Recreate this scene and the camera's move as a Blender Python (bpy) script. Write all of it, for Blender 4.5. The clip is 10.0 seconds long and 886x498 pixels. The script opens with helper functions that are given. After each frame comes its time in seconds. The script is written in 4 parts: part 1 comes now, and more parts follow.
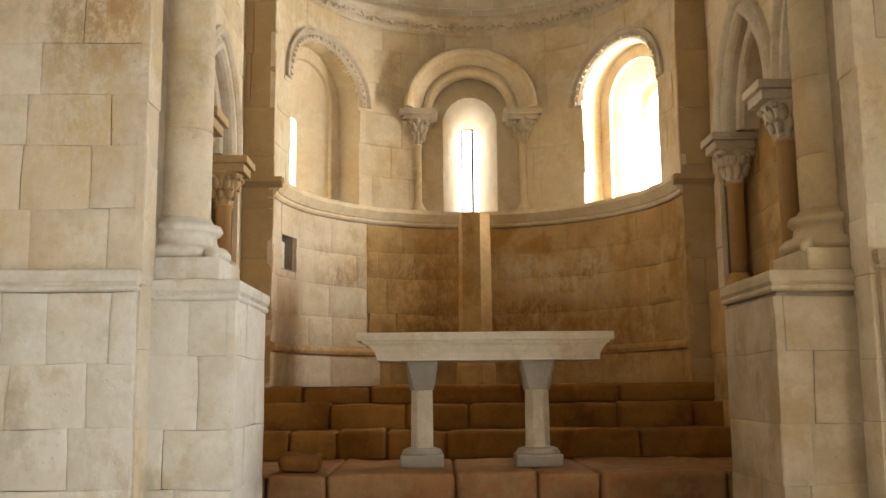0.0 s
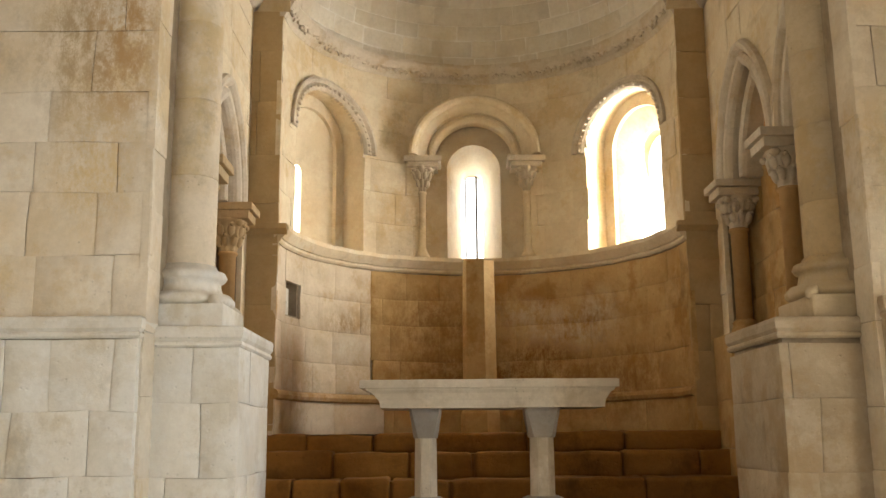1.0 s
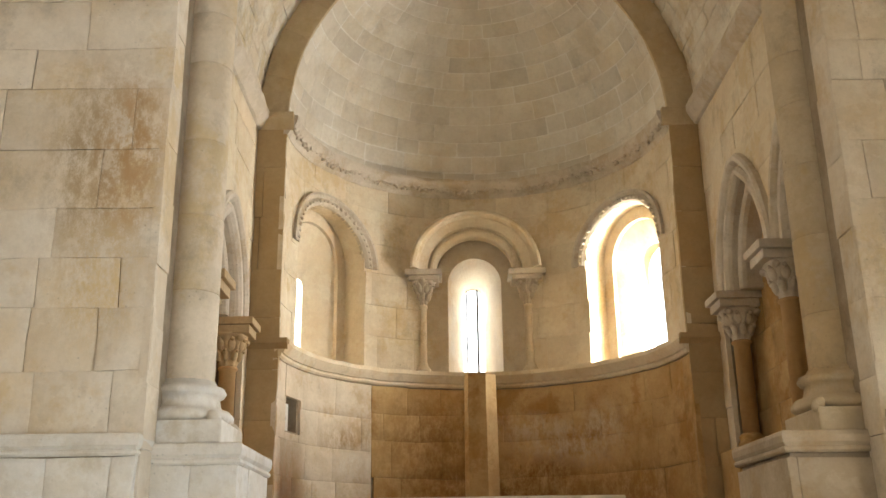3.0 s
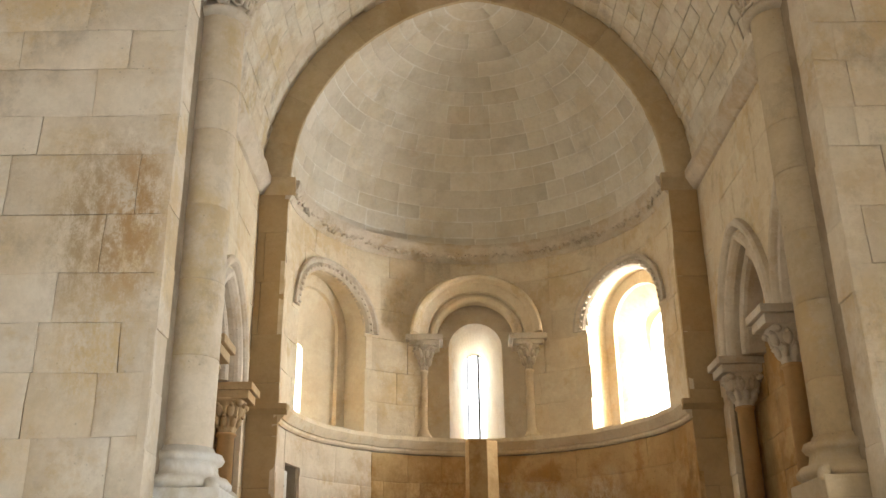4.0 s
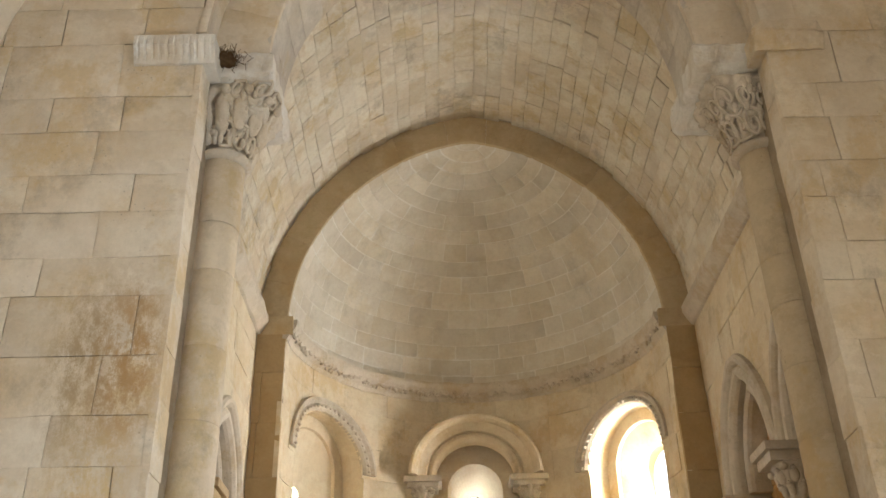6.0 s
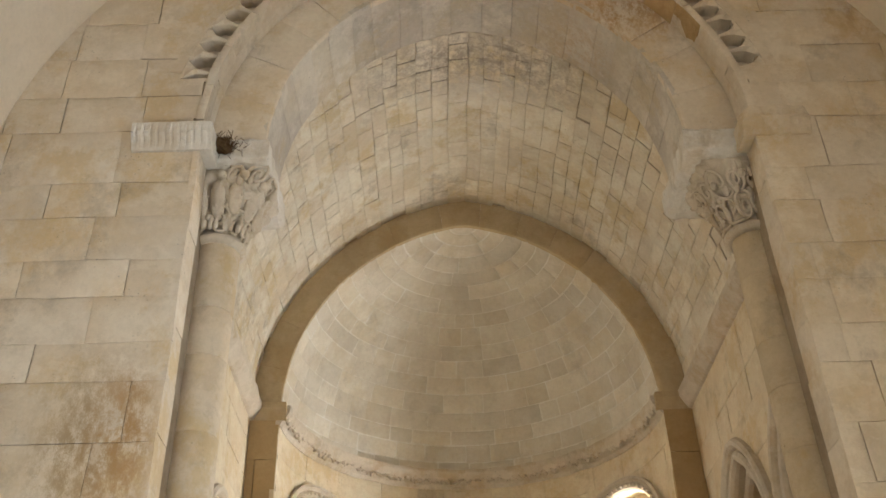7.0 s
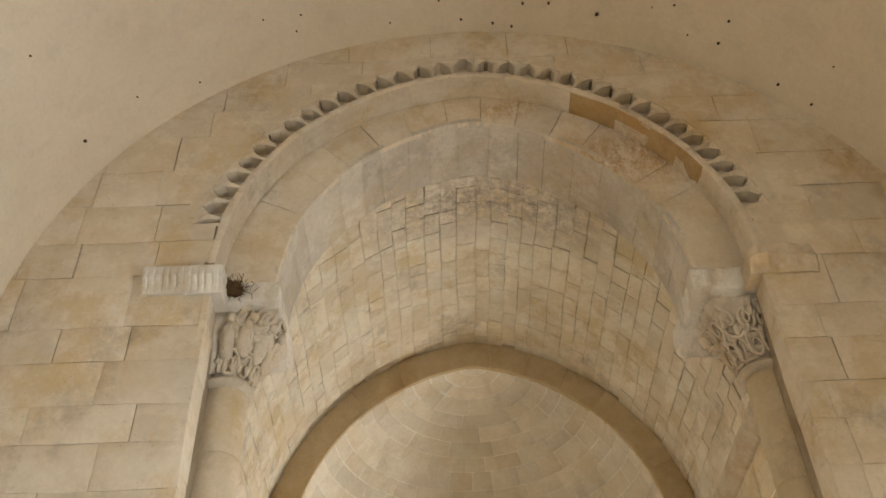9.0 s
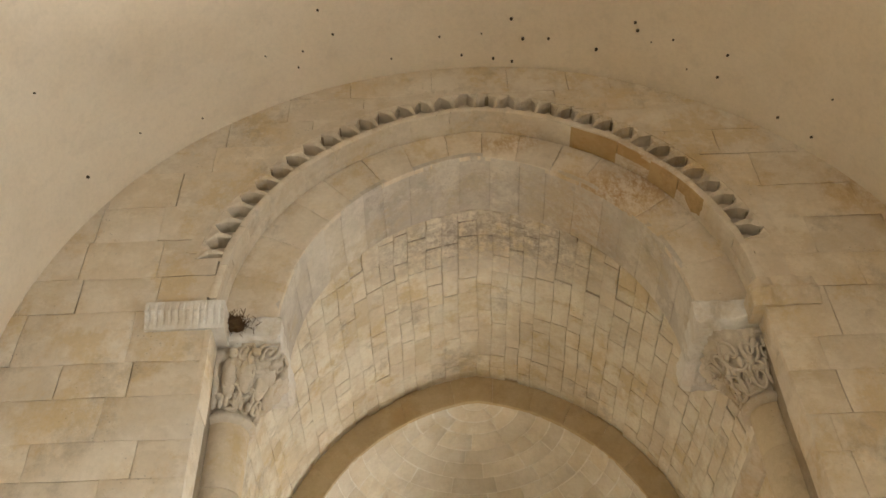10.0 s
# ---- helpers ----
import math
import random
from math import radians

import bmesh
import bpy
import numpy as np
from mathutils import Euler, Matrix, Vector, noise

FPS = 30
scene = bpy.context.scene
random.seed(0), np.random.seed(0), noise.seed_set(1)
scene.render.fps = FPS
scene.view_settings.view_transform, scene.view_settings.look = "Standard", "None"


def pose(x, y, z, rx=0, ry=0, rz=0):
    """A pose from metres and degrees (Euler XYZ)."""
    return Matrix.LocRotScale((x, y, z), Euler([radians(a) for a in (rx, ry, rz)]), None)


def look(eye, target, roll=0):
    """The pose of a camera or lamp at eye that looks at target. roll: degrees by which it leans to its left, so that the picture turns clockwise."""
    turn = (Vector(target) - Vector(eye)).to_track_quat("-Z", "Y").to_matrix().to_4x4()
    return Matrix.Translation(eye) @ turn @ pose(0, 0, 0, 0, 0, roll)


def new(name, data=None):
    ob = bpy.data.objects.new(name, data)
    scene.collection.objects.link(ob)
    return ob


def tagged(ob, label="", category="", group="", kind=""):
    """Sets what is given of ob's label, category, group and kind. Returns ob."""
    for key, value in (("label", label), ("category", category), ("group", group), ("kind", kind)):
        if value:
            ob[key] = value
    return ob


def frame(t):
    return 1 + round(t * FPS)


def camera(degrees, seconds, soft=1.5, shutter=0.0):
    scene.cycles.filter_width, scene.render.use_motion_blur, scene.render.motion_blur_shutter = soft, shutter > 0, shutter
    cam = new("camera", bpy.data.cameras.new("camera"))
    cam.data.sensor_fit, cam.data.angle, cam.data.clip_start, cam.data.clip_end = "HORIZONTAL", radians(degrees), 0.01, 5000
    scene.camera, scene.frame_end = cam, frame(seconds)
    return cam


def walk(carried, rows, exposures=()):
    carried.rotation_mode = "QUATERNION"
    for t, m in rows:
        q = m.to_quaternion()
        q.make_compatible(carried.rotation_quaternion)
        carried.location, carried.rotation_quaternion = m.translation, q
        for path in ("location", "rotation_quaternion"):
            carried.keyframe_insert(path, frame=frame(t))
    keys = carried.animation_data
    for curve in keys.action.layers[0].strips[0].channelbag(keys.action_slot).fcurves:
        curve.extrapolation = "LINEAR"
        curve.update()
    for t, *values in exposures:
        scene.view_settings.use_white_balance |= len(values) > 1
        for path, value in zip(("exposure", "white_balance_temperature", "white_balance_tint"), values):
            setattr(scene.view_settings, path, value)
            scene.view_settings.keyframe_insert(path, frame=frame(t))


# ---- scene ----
import itertools
from math import sin, cos, pi, sqrt, acos, asin, atan2, hypot

# ---------------- camera ----------------
EYE_X, EYE_Z = -0.401, 1.5
cam = camera(49.5, 10.0)
TURNS = [  # seconds, yaw, pitch, roll
    (0.0, -0.30, 8.34, 0.49),
    (0.5, -0.20, 9.69, 0.46),
    (1.0, -0.08, 11.12, 0.45),
    (1.5, -0.03, 12.51, 0.54),
    (2.0, -0.03, 14.22, 0.62),
    (3.5, -0.11, 19.79, 0.79),
    (4.0, -0.09, 21.73, 0.75),
    (4.5, -0.02, 23.53, 0.77),
    (5.0, 0.01, 25.54, 0.87),
    (5.5, -0.12, 27.59, 1.12),
    (7.0, -0.99, 34.90, 2.01),
    (7.5, -1.04, 37.19, 2.12),
    (8.0, -0.93, 39.52, 2.21),
    (8.5, -0.80, 41.52, 2.27),
    (9.0, -0.70, 43.30, 2.37),
    (9.5, -0.65, 44.47, 2.52),
    (10.0, -0.67, 45.33, 2.62),
    ]
EXPOSURES = [(0.0, -0.24, 6650, 10), (2.0, -0.21, 6400, 10), (4.0, -0.20, 6100, 10), (5.5, -0.20, 6050, 10), (7.0, -0.20, 6050, 10), (7.5, -0.27, 6050, 10), (8.5, -0.18, 6350, 10), (9.0, -0.16, 6450, 10), (10.0, -0.15, 6600, 10)]
walk(cam, [(t, pose(EYE_X, 0, EYE_Z, 90 + pitch, 0, yaw) @ pose(0, 0, 0, 0, 0, -roll)) for t, yaw, pitch, roll in TURNS], EXPOSURES)

# ---------------- light ----------------
world = bpy.data.worlds.new("sky")
scene.world = world
world.use_nodes = True
wt = world.node_tree
sky = wt.nodes.new("ShaderNodeTexSky")
sky.sky_type = "NISHITA"
sky.sun_disc = False
sky.sun_elevation, sky.sun_rotation = radians(52), radians(94)
wt.nodes["Background"].inputs[1].default_value = 0.15
wt.links.new(sky.outputs[0], wt.nodes["Background"].inputs[0])
sun = new("sun", bpy.data.lights.new("sun", "SUN"))
sun.data.energy, sun.data.angle, sun.data.color = 5.0, radians(0.6), (1.0, 0.95, 0.87)
sun.matrix_world = look((9.9, -0.7, 12.7), (0, 0, 0))


def window_light(place, target, width, height, watts, color):
    lamp = new("window_light", bpy.data.lights.new("window_light", "AREA"))
    lamp.data.shape, lamp.data.size, lamp.data.size_y = "RECTANGLE", width, height
    lamp.data.energy, lamp.data.color = watts, color
    lamp.matrix_world = look(place, target)
    return lamp



# ---------------- plan ----------------
FRONT = 5.6          # face of the east wall of the nave
ORDER = 5.85         # face of the inner order of the arch
BACK = 6.55           # back of the inner order
APSE = 9.3           # face of the apse arch, and axis of the apse
R = 2.02             # radius of the apse
FLOOR_APSE = 1.55
NAVE_W = 3.78        # half width of the nave
NAVE_SPRING = 6.0
CHOIR_W = 2.325
CHOIR_SPRING = 5.97
STRING_LOW = 3.47    # sill moulding of the apse
OUT_W, OUT_SPRING, OUT_RISE = 2.14, 6.70, 2.35
IN_W, IN_SPRING, IN_RISE = 1.70, 6.66, 2.015
RING_W, RING_RISE = 2.02, 2.36
VAULT_RISE = 2.715


class Arch:
    """A slightly pointed arch of half width w that rises over its springing."""

    def __init__(self, w, spring, rise):
        self.w, self.spring, self.rise = w, spring, rise
        self.r = (rise * rise + w * w) / (2 * w)
        self.e = self.r - w
        self.top = acos(self.e / self.r)
        self.length = 2 * self.r * self.top

    def at(self, s, grow=0.0):
        """s from -1 (left springing) to 1 (right springing); returns x, z and the outward way."""
        a = self.top * (1 - abs(s)) + 0.0
        side = 1 if s >= 0 else -1
        nx, nz = cos(a) * side, sin(a)
        return -self.e * side + (self.r + grow) * nx, self.spring + (self.r + grow) * nz, nx, nz

    def inside(self, x, z, grow=0.0):
        if z < self.spring:
            return abs(x) < self.w + grow
        return hypot(abs(x) + self.e, z - self.spring) < self.r + grow


OUTER, INNER = Arch(OUT_W, OUT_SPRING, OUT_RISE), Arch(IN_W, IN_SPRING, IN_RISE)
RING, VAULT = Arch(RING_W, CHOIR_SPRING, RING_RISE), Arch(CHOIR_W, CHOIR_SPRING, VAULT_RISE)

# unseen nave openings: an assumed south door, added high south and west windows
window_light((5.0, 1.4, 1.65), (0.0, 1.4, 1.65), 2.3, 3.2, 615, (0.82, 0.915, 1.0))
window_light((5.0, 0.8, 4.9), (0.0, 0.8, 4.9), 1.6, 1.7, 85, (0.92, 0.96, 1.0))
window_light((0.0, -9.2, 4.6), (0, 5, 4.6), 2.4, 3.8, 115, (0.97, 0.98, 1.0))
# daylight in the three apse windows; in the south one it comes off the sunlit north reveal
for ang_deg, watts, reach, aside, wide, tint in ((-57.5, 100, 2.68, 0.0, 0.34, (1.0, 0.97, 0.92)), (0, 29, 2.97, 0.0, 0.34, (0.90, 0.95, 1.0)), (57.0, 225, 2.68, -0.02, 0.44, (1.0, 0.96, 0.89))):
    a = radians(ang_deg)
    window_light((reach * sin(a) + aside * cos(a), APSE + reach * cos(a) - aside * sin(a), 4.2), (aside * cos(a), APSE - aside * sin(a), 3.6), wide, 1.2, watts, tint)


# ---------------- materials ----------------
def shader(name, rough=0.85):
    mat = bpy.data.materials.new(name)
    mat.use_nodes = True
    nt = mat.node_tree
    bsdf = nt.nodes["Principled BSDF"]
    bsdf.inputs["Roughness"].default_value = rough
    bsdf.inputs["Specular IOR Level"].default_value = 0.25
    return mat, nt, bsdf


def noise_node(nt, vec, scale, detail=4.0, rough=0.55, stretch=None):
    n = nt.nodes.new("ShaderNodeTexNoise")
    n.inputs["Scale"].default_value, n.inputs["Detail"].default_value, n.inputs["Roughness"].default_value = scale, detail, rough
    if stretch:
        m = nt.nodes.new("ShaderNodeMapping")
        m.inputs["Scale"].default_value = stretch
        nt.links.new(vec, m.inputs["Vector"])
        vec = m.outputs["Vector"]
    nt.links.new(vec, n.inputs["Vector"])
    return n.outputs["Fac"]


def ramp(nt, fac, lo, hi):
    r = nt.nodes.new("ShaderNodeMapRange")
    r.inputs["From Min"].default_value, r.inputs["From Max"].default_value = lo, hi
    nt.links.new(fac, r.inputs["Value"])
    return r.outputs["Result"]


def math_node(nt, op, a, b):
    n = nt.nodes.new("ShaderNodeMath")
    n.operation = op
    n.use_clamp = op == "MULTIPLY"
    for s, val in zip(n.inputs, (a, b)):
        if isinstance(val, (int, float)):
            s.default_value = val
        else:
            nt.links.new(val, s)
    return n.outputs[0]


def mix(nt, fac, a, b, kind="MIX"):
    n = nt.nodes.new("ShaderNodeMix")
    n.data_type, n.blend_type = "RGBA", kind
    if isinstance(fac, (int, float)):
        n.inputs["Factor"].default_value = fac
    else:
        nt.links.new(fac, n.inputs["Factor"])
    for key, val in (("A", a), ("B", b)):
        sock = [s for s in n.inputs if s.name == key and s.type == "RGBA"][0]
        if isinstance(val, tuple):
            sock.default_value = (*val, 1)
        else:
            nt.links.new(val, sock)
    return [s for s in n.outputs if s.type == "RGBA"][0]


def limestone(name, light, dark, ochre, stain=0.3, pieces=0.5, rough=0.88, bump=0.35, spots=(), island=False, pits=0.5, mottle=0.8):
    """Weathered limestone: tone from stone to stone, clouds, ochre stains, pits and fine grain.
    spots: stained and otherwise tinted places, each (x, y, z, reach in x, y and z, strength)."""
    mat, nt, bsdf = shader(name, rough)
    pos = nt.nodes.new("ShaderNodeNewGeometry").outputs["Position"]
    if island:
        rnd = nt.nodes.new("ShaderNodeNewGeometry").outputs["Random Per Island"]
    else:
        rnd = nt.nodes.new("ShaderNodeObjectInfo").outputs["Random"]
    col = mix(nt, math_node(nt, "MULTIPLY", ramp(nt, noise_node(nt, pos, 1.1, 4, 0.55), 0.38, 0.68), 0.7), light, dark)
    pale = tuple(min(0.8, 0.35 * c + 0.65 * min(0.8, c * k)) for c, k in zip(light, (1.15, 1.17, 1.24)))
    tone = math_node(nt, "MULTIPLY", ramp(nt, rnd, 0.5, 1.0), pieces * 0.5)
    col = mix(nt, tone, col, dark)
    warm = math_node(nt, "MULTIPLY", ramp(nt, rnd, 0.36, 0.0), pieces * 0.75)
    col = mix(nt, warm, col, tuple(0.45 * p + 0.55 * q for p, q in zip(light, ochre)))
    st = math_node(nt, "MULTIPLY", ramp(nt, noise_node(nt, pos, 1.9, 5, 0.6), 0.50, 0.72), stain)
    col = mix(nt, st, col, ochre)
    lime = math_node(nt, "MULTIPLY", ramp(nt, noise_node(nt, pos, 2.7, 8, 0.68), 0.48, 0.62), mottle * 0.6)
    col = mix(nt, lime, col, pale)
    grey = math_node(nt, "MULTIPLY", ramp(nt, noise_node(nt, pos, 4.1, 8, 0.72, (1, 1, 0.75)), 0.52, 0.70), 0.3)
    col = mix(nt, grey, col, tuple(c * 0.74 for c in dark))
    crust = math_node(nt, "MULTIPLY", ramp(nt, noise_node(nt, pos, 2.2, 11, 0.82), 0.57, 0.62), mottle * 0.5)
    col = mix(nt, crust, col, tuple(0.5 * (a + b) for a, b in zip(dark, ochre)))
    flake = math_node(nt, "MULTIPLY", ramp(nt, noise_node(nt, pos, 2.0, 10, 0.72, (1, 1, 1.3)), 0.52, 0.56), mottle * 0.5)
    col = mix(nt, flake, col, pale)
    golden = math_node(nt, "MULTIPLY", ramp(nt, noise_node(nt, pos, 1.45, 9, 0.7, (1.2, 1.2, 1)), 0.53, 0.61), mottle * 0.7)
    col = mix(nt, golden, col, ochre)
    blemish = math_node(nt, "MULTIPLY", ramp(nt, noise_node(nt, pos, 1.7, 9, 0.74, (1.1, 1, 0.9)), 0.56, 0.68), mottle * 0.62)
    col = mix(nt, blemish, col, tuple(c * 0.55 for c in dark))
    specks = nt.nodes.new("ShaderNodeTexVoronoi")
    specks.inputs["Scale"].default_value = 24
    nt.links.new(pos, specks.inputs["Vector"])
    dots = math_node(nt, "MULTIPLY", ramp(nt, specks.outputs["Distance"], 0.20, 0.08), ramp(nt, noise_node(nt, pos, 2.6, 5), 0.56, 0.66))
    col = mix(nt, math_node(nt, "MULTIPLY", dots, mottle * 0.7), col, tuple(c * 0.4 for c in dark))
    shade = nt.nodes.new("ShaderNodeHueSaturation")
    other = math_node(nt, "MODULO", math_node(nt, "DIVIDE", rnd, 0.137), 1.0)
    value = nt.nodes.new("ShaderNodeMapRange")
    value.inputs["To Min"].default_value, value.inputs["To Max"].default_value = 1 - 0.08 * pieces, 1 + 0.05 * pieces
    nt.links.new(other, value.inputs["Value"])
    nt.links.new(value.outputs["Result"], shade.inputs["Value"])
    nt.links.new(col, shade.inputs["Color"])
    col = shade.outputs["Color"]
    for x, y, z, rx, ry, rz, amount, tint in spots:
        m = nt.nodes.new("ShaderNodeMapping")
        m.vector_type = "TEXTURE"
        m.inputs["Location"].default_value, m.inputs["Scale"].default_value = (x, y, z), (rx, ry, rz)
        nt.links.new(pos, m.inputs["Vector"])
        ln = nt.nodes.new("ShaderNodeVectorMath")
        ln.operation = "LENGTH"
        nt.links.new(m.outputs["Vector"], ln.inputs[0])
        near = ramp(nt, ln.outputs["Value"], 1.0, 0.25)
        blot = ramp(nt, noise_node(nt, pos, 7.0, 13, 0.84, (1.4, 1.4, 0.8)), 0.43, 0.57)
        col = mix(nt, math_node(nt, "MULTIPLY", math_node(nt, "MULTIPLY", near, blot), amount), col, tint)
    fine = ramp(nt, noise_node(nt, pos, 26, 6, 0.75), 0.42, 0.72)
    col = mix(nt, math_node(nt, "MULTIPLY", fine, 0.2), col, tuple(c * 0.6 for c in dark))
    nt.links.new(col, bsdf.inputs["Base Color"])
    h = math_node(nt, "ADD", math_node(nt, "MULTIPLY", noise_node(nt, pos, 9, 6, 0.65), 0.8), math_node(nt, "MULTIPLY", noise_node(nt, pos, 60, 4, 0.7), 0.25))
    vor = nt.nodes.new("ShaderNodeTexVoronoi")
    vor.inputs["Scale"].default_value = 14
    nt.links.new(pos, vor.inputs["Vector"])
    pit = math_node(nt, "MULTIPLY", ramp(nt, vor.outputs["Distance"], 0.14, 0.02), pits)
    h = math_node(nt, "SUBTRACT", h, pit)
    b = nt.nodes.new("ShaderNodeBump")
    b.inputs["Strength"].default_value, b.inputs["Distance"].default_value = bump, 0.02
    nt.links.new(h, b.inputs["Height"])
    nt.links.new(b.outputs["Normal"], bsdf.inputs["Normal"])
    return mat


CREAM, TAN, OCHRE = (0.72, 0.625, 0.49), (0.585, 0.49, 0.36), (0.585, 0.425, 0.205)
RUST, BROWN = (0.43, 0.265, 0.115), (0.36, 0.255, 0.135)
STONE_FRONT = limestone("limestone_front", CREAM, TAN, OCHRE, 0.6, 0.65, spots=(
    (-2.60, 5.6, 3.95, 0.42, 0.9, 0.85, 0.95, BROWN), (-2.38, 5.6, 3.95, 0.26, 0.9, 0.8, 0.9, RUST), (-2.50, 5.6, 3.10, 0.42, 0.9, 0.55, 0.85, OCHRE),
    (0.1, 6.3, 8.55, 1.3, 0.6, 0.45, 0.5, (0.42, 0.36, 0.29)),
    (-2.30, 5.6, 4.0, 0.2, 0.9, 0.6, 0.95, RUST), (1.35, 5.9, 8.1, 0.85, 0.9, 0.5, 1.0, RUST), (0.35, 5.85, 8.85, 0.5, 0.3, 0.2, 0.8, RUST),
    (3.3, 5.6, 7.7, 0.5, 0.9, 0.4, 0.6, RUST), (-2.95, 5.6, 5.65, 0.45, 0.9, 0.3, 0.6, OCHRE)))
STONE_PLINTH = limestone("limestone_plinth", (0.76, 0.71, 0.62), (0.64, 0.585, 0.485), (0.52, 0.43, 0.28), 0.3, 0.5)
STONE_SHAFT = limestone("limestone_shaft", (0.69, 0.585, 0.435), (0.59, 0.475, 0.315), (0.59, 0.43, 0.20), 0.5, 0.9, bump=0.22)
# south column: tan shaft with the shade of that side in its colour
STONE_TAN = limestone("limestone_shaded_tan_shaft", (0.58, 0.475, 0.32), (0.48, 0.38, 0.24), (0.54, 0.38, 0.18), 0.4, 0.7, bump=0.25)
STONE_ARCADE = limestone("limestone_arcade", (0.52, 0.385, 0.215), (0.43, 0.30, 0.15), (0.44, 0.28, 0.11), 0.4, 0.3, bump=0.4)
STONE_DOME = limestone("limestone_dome", (0.68, 0.625, 0.52), (0.50, 0.44, 0.335), (0.53, 0.42, 0.26), 0.25, 0.85, bump=0.3)
STONE_APSE = limestone("limestone_apse", (0.74, 0.63, 0.455), (0.62, 0.495, 0.315), (0.60, 0.43, 0.20), 0.45, 0.5)
# Apse arch: ochre stone with the nave side's shade put into its colour.
STONE_JAMB = limestone("limestone_shaded_ochre_jamb", (0.47, 0.335, 0.17), (0.37, 0.245, 0.11), (0.42, 0.25, 0.09), 0.5, 0.45, mottle=0.35)
STONE_RING = limestone("limestone_shaded_apse_ring", (0.56, 0.44, 0.265), (0.46, 0.345, 0.195), (0.48, 0.325, 0.14), 0.4, 0.5, mottle=0.6)
STONE_WHITE = limestone("limestone_white", (0.77, 0.72, 0.63), (0.62, 0.56, 0.46), (0.54, 0.44, 0.30), 0.25, 0.2, bump=0.5)
STONE_RUST = limestone("limestone_rust", (0.50, 0.35, 0.17), (0.42, 0.26, 0.11), (0.43, 0.24, 0.07), 0.6, 0.7)
STONE_PALE = limestone("limestone_pale_dado", (0.68, 0.58, 0.43), (0.58, 0.46, 0.30), (0.50, 0.34, 0.16), 0.45, 0.4, spots=(
    (-1.45, 10.7, 2.75, 0.5, 0.6, 0.22, 0.9, (0.36, 0.23, 0.10)), (-1.4, 10.75, 2.5, 0.35, 0.6, 0.2, 0.7, (0.74, 0.70, 0.6)), (-2.0, 9.7, 2.3, 0.4, 0.7, 0.6, 0.7, (0.62, 0.42, 0.26))))
STONE_DADO = limestone("limestone_dado_brown", (0.53, 0.365, 0.165), (0.38, 0.22, 0.07), (0.35, 0.17, 0.035), 0.7, 0.2, mottle=0.9, spots=(
    (-0.5, 11.2, 2.8, 0.9, 0.9, 0.8, 0.95, (0.31, 0.17, 0.055)), (0.3, 11.2, 2.1, 1.9, 0.9, 0.6, 1.0, (0.25, 0.11, 0.025)),
    (-1.8, 10.2, 2.6, 0.7, 1.1, 1.2, 0.9, (0.66, 0.57, 0.43)),
    (1.6, 10.5, 2.1, 1.0, 0.9, 0.6, 0.85, (0.29, 0.14, 0.045)), (1.0, 10.95, 2.75, 0.9, 0.8, 0.36, 0.85, (0.60, 0.51, 0.38)),
    (0.55, 11.1, 2.95, 0.5, 0.5, 0.22, 0.8, (0.64, 0.55, 0.40)), (1.35, 10.75, 2.95, 0.35, 0.5, 0.3, 0.7, (0.62, 0.52, 0.36)), (0.75, 11.1, 2.45, 0.5, 0.5, 0.2, 0.9, (0.25, 0.10, 0.02))))
STONE_STEP = limestone("limestone_steps", (0.28, 0.13, 0.026), (0.14, 0.055, 0.009), (0.33, 0.15, 0.026), 0.6, 0.5, bump=0.7, mottle=0.9)
STONE_ALTAR = limestone("limestone_altar", (0.66, 0.58, 0.45), (0.55, 0.47, 0.345), (0.45, 0.36, 0.24), 0.2, 0.2, bump=0.2)
STONE_GREY = limestone("limestone_grey", (0.38, 0.34, 0.285), (0.30, 0.265, 0.215), (0.38, 0.31, 0.22), 0.2, 0.2, bump=0.2)
STONE_CARVED = limestone("limestone_carved", (0.65, 0.57, 0.45), (0.50, 0.42, 0.30), (0.48, 0.35, 0.19), 0.35, 0.3, bump=0.45)
MORTAR = limestone("lime_mortar", (0.40, 0.325, 0.225), (0.25, 0.185, 0.12), (0.26, 0.18, 0.10), 0.3, 0.0, bump=0.6)
BED = limestone("vault_mortar", (0.58, 0.50, 0.38), (0.42, 0.34, 0.24), (0.36, 0.27, 0.16), 0.4, 0.0, bump=0.6)
PALE_MORTAR = limestone("pale_mortar", (0.78, 0.73, 0.63), (0.68, 0.62, 0.51), (0.56, 0.48, 0.34), 0.2, 0.0, bump=0.4)
PLASTER = limestone("lime_plaster", (0.76, 0.65, 0.50), (0.71, 0.60, 0.455), (0.64, 0.53, 0.37), 0.3, 0.0, rough=0.95, bump=0.10, pits=0.0, mottle=0.12)
SOIL = limestone("worn_floor_stone", (0.52, 0.46, 0.36), (0.42, 0.36, 0.27), (0.40, 0.31, 0.20), 0.3, 0.5)


DARK_HOLE = limestone("dark_holes", (0.07, 0.05, 0.03), (0.05, 0.035, 0.02), (0.06, 0.04, 0.02), 0.2, 0.0)
TWIG = limestone("dry_twigs", (0.13, 0.075, 0.03), (0.08, 0.045, 0.02), (0.10, 0.05, 0.02), 0.3, 0.0)
STONE_OCHRE = limestone("ochre_stone_shaft", (0.50, 0.32, 0.14), (0.42, 0.25, 0.10), (0.46, 0.24, 0.08), 0.4, 0.4, bump=0.2)
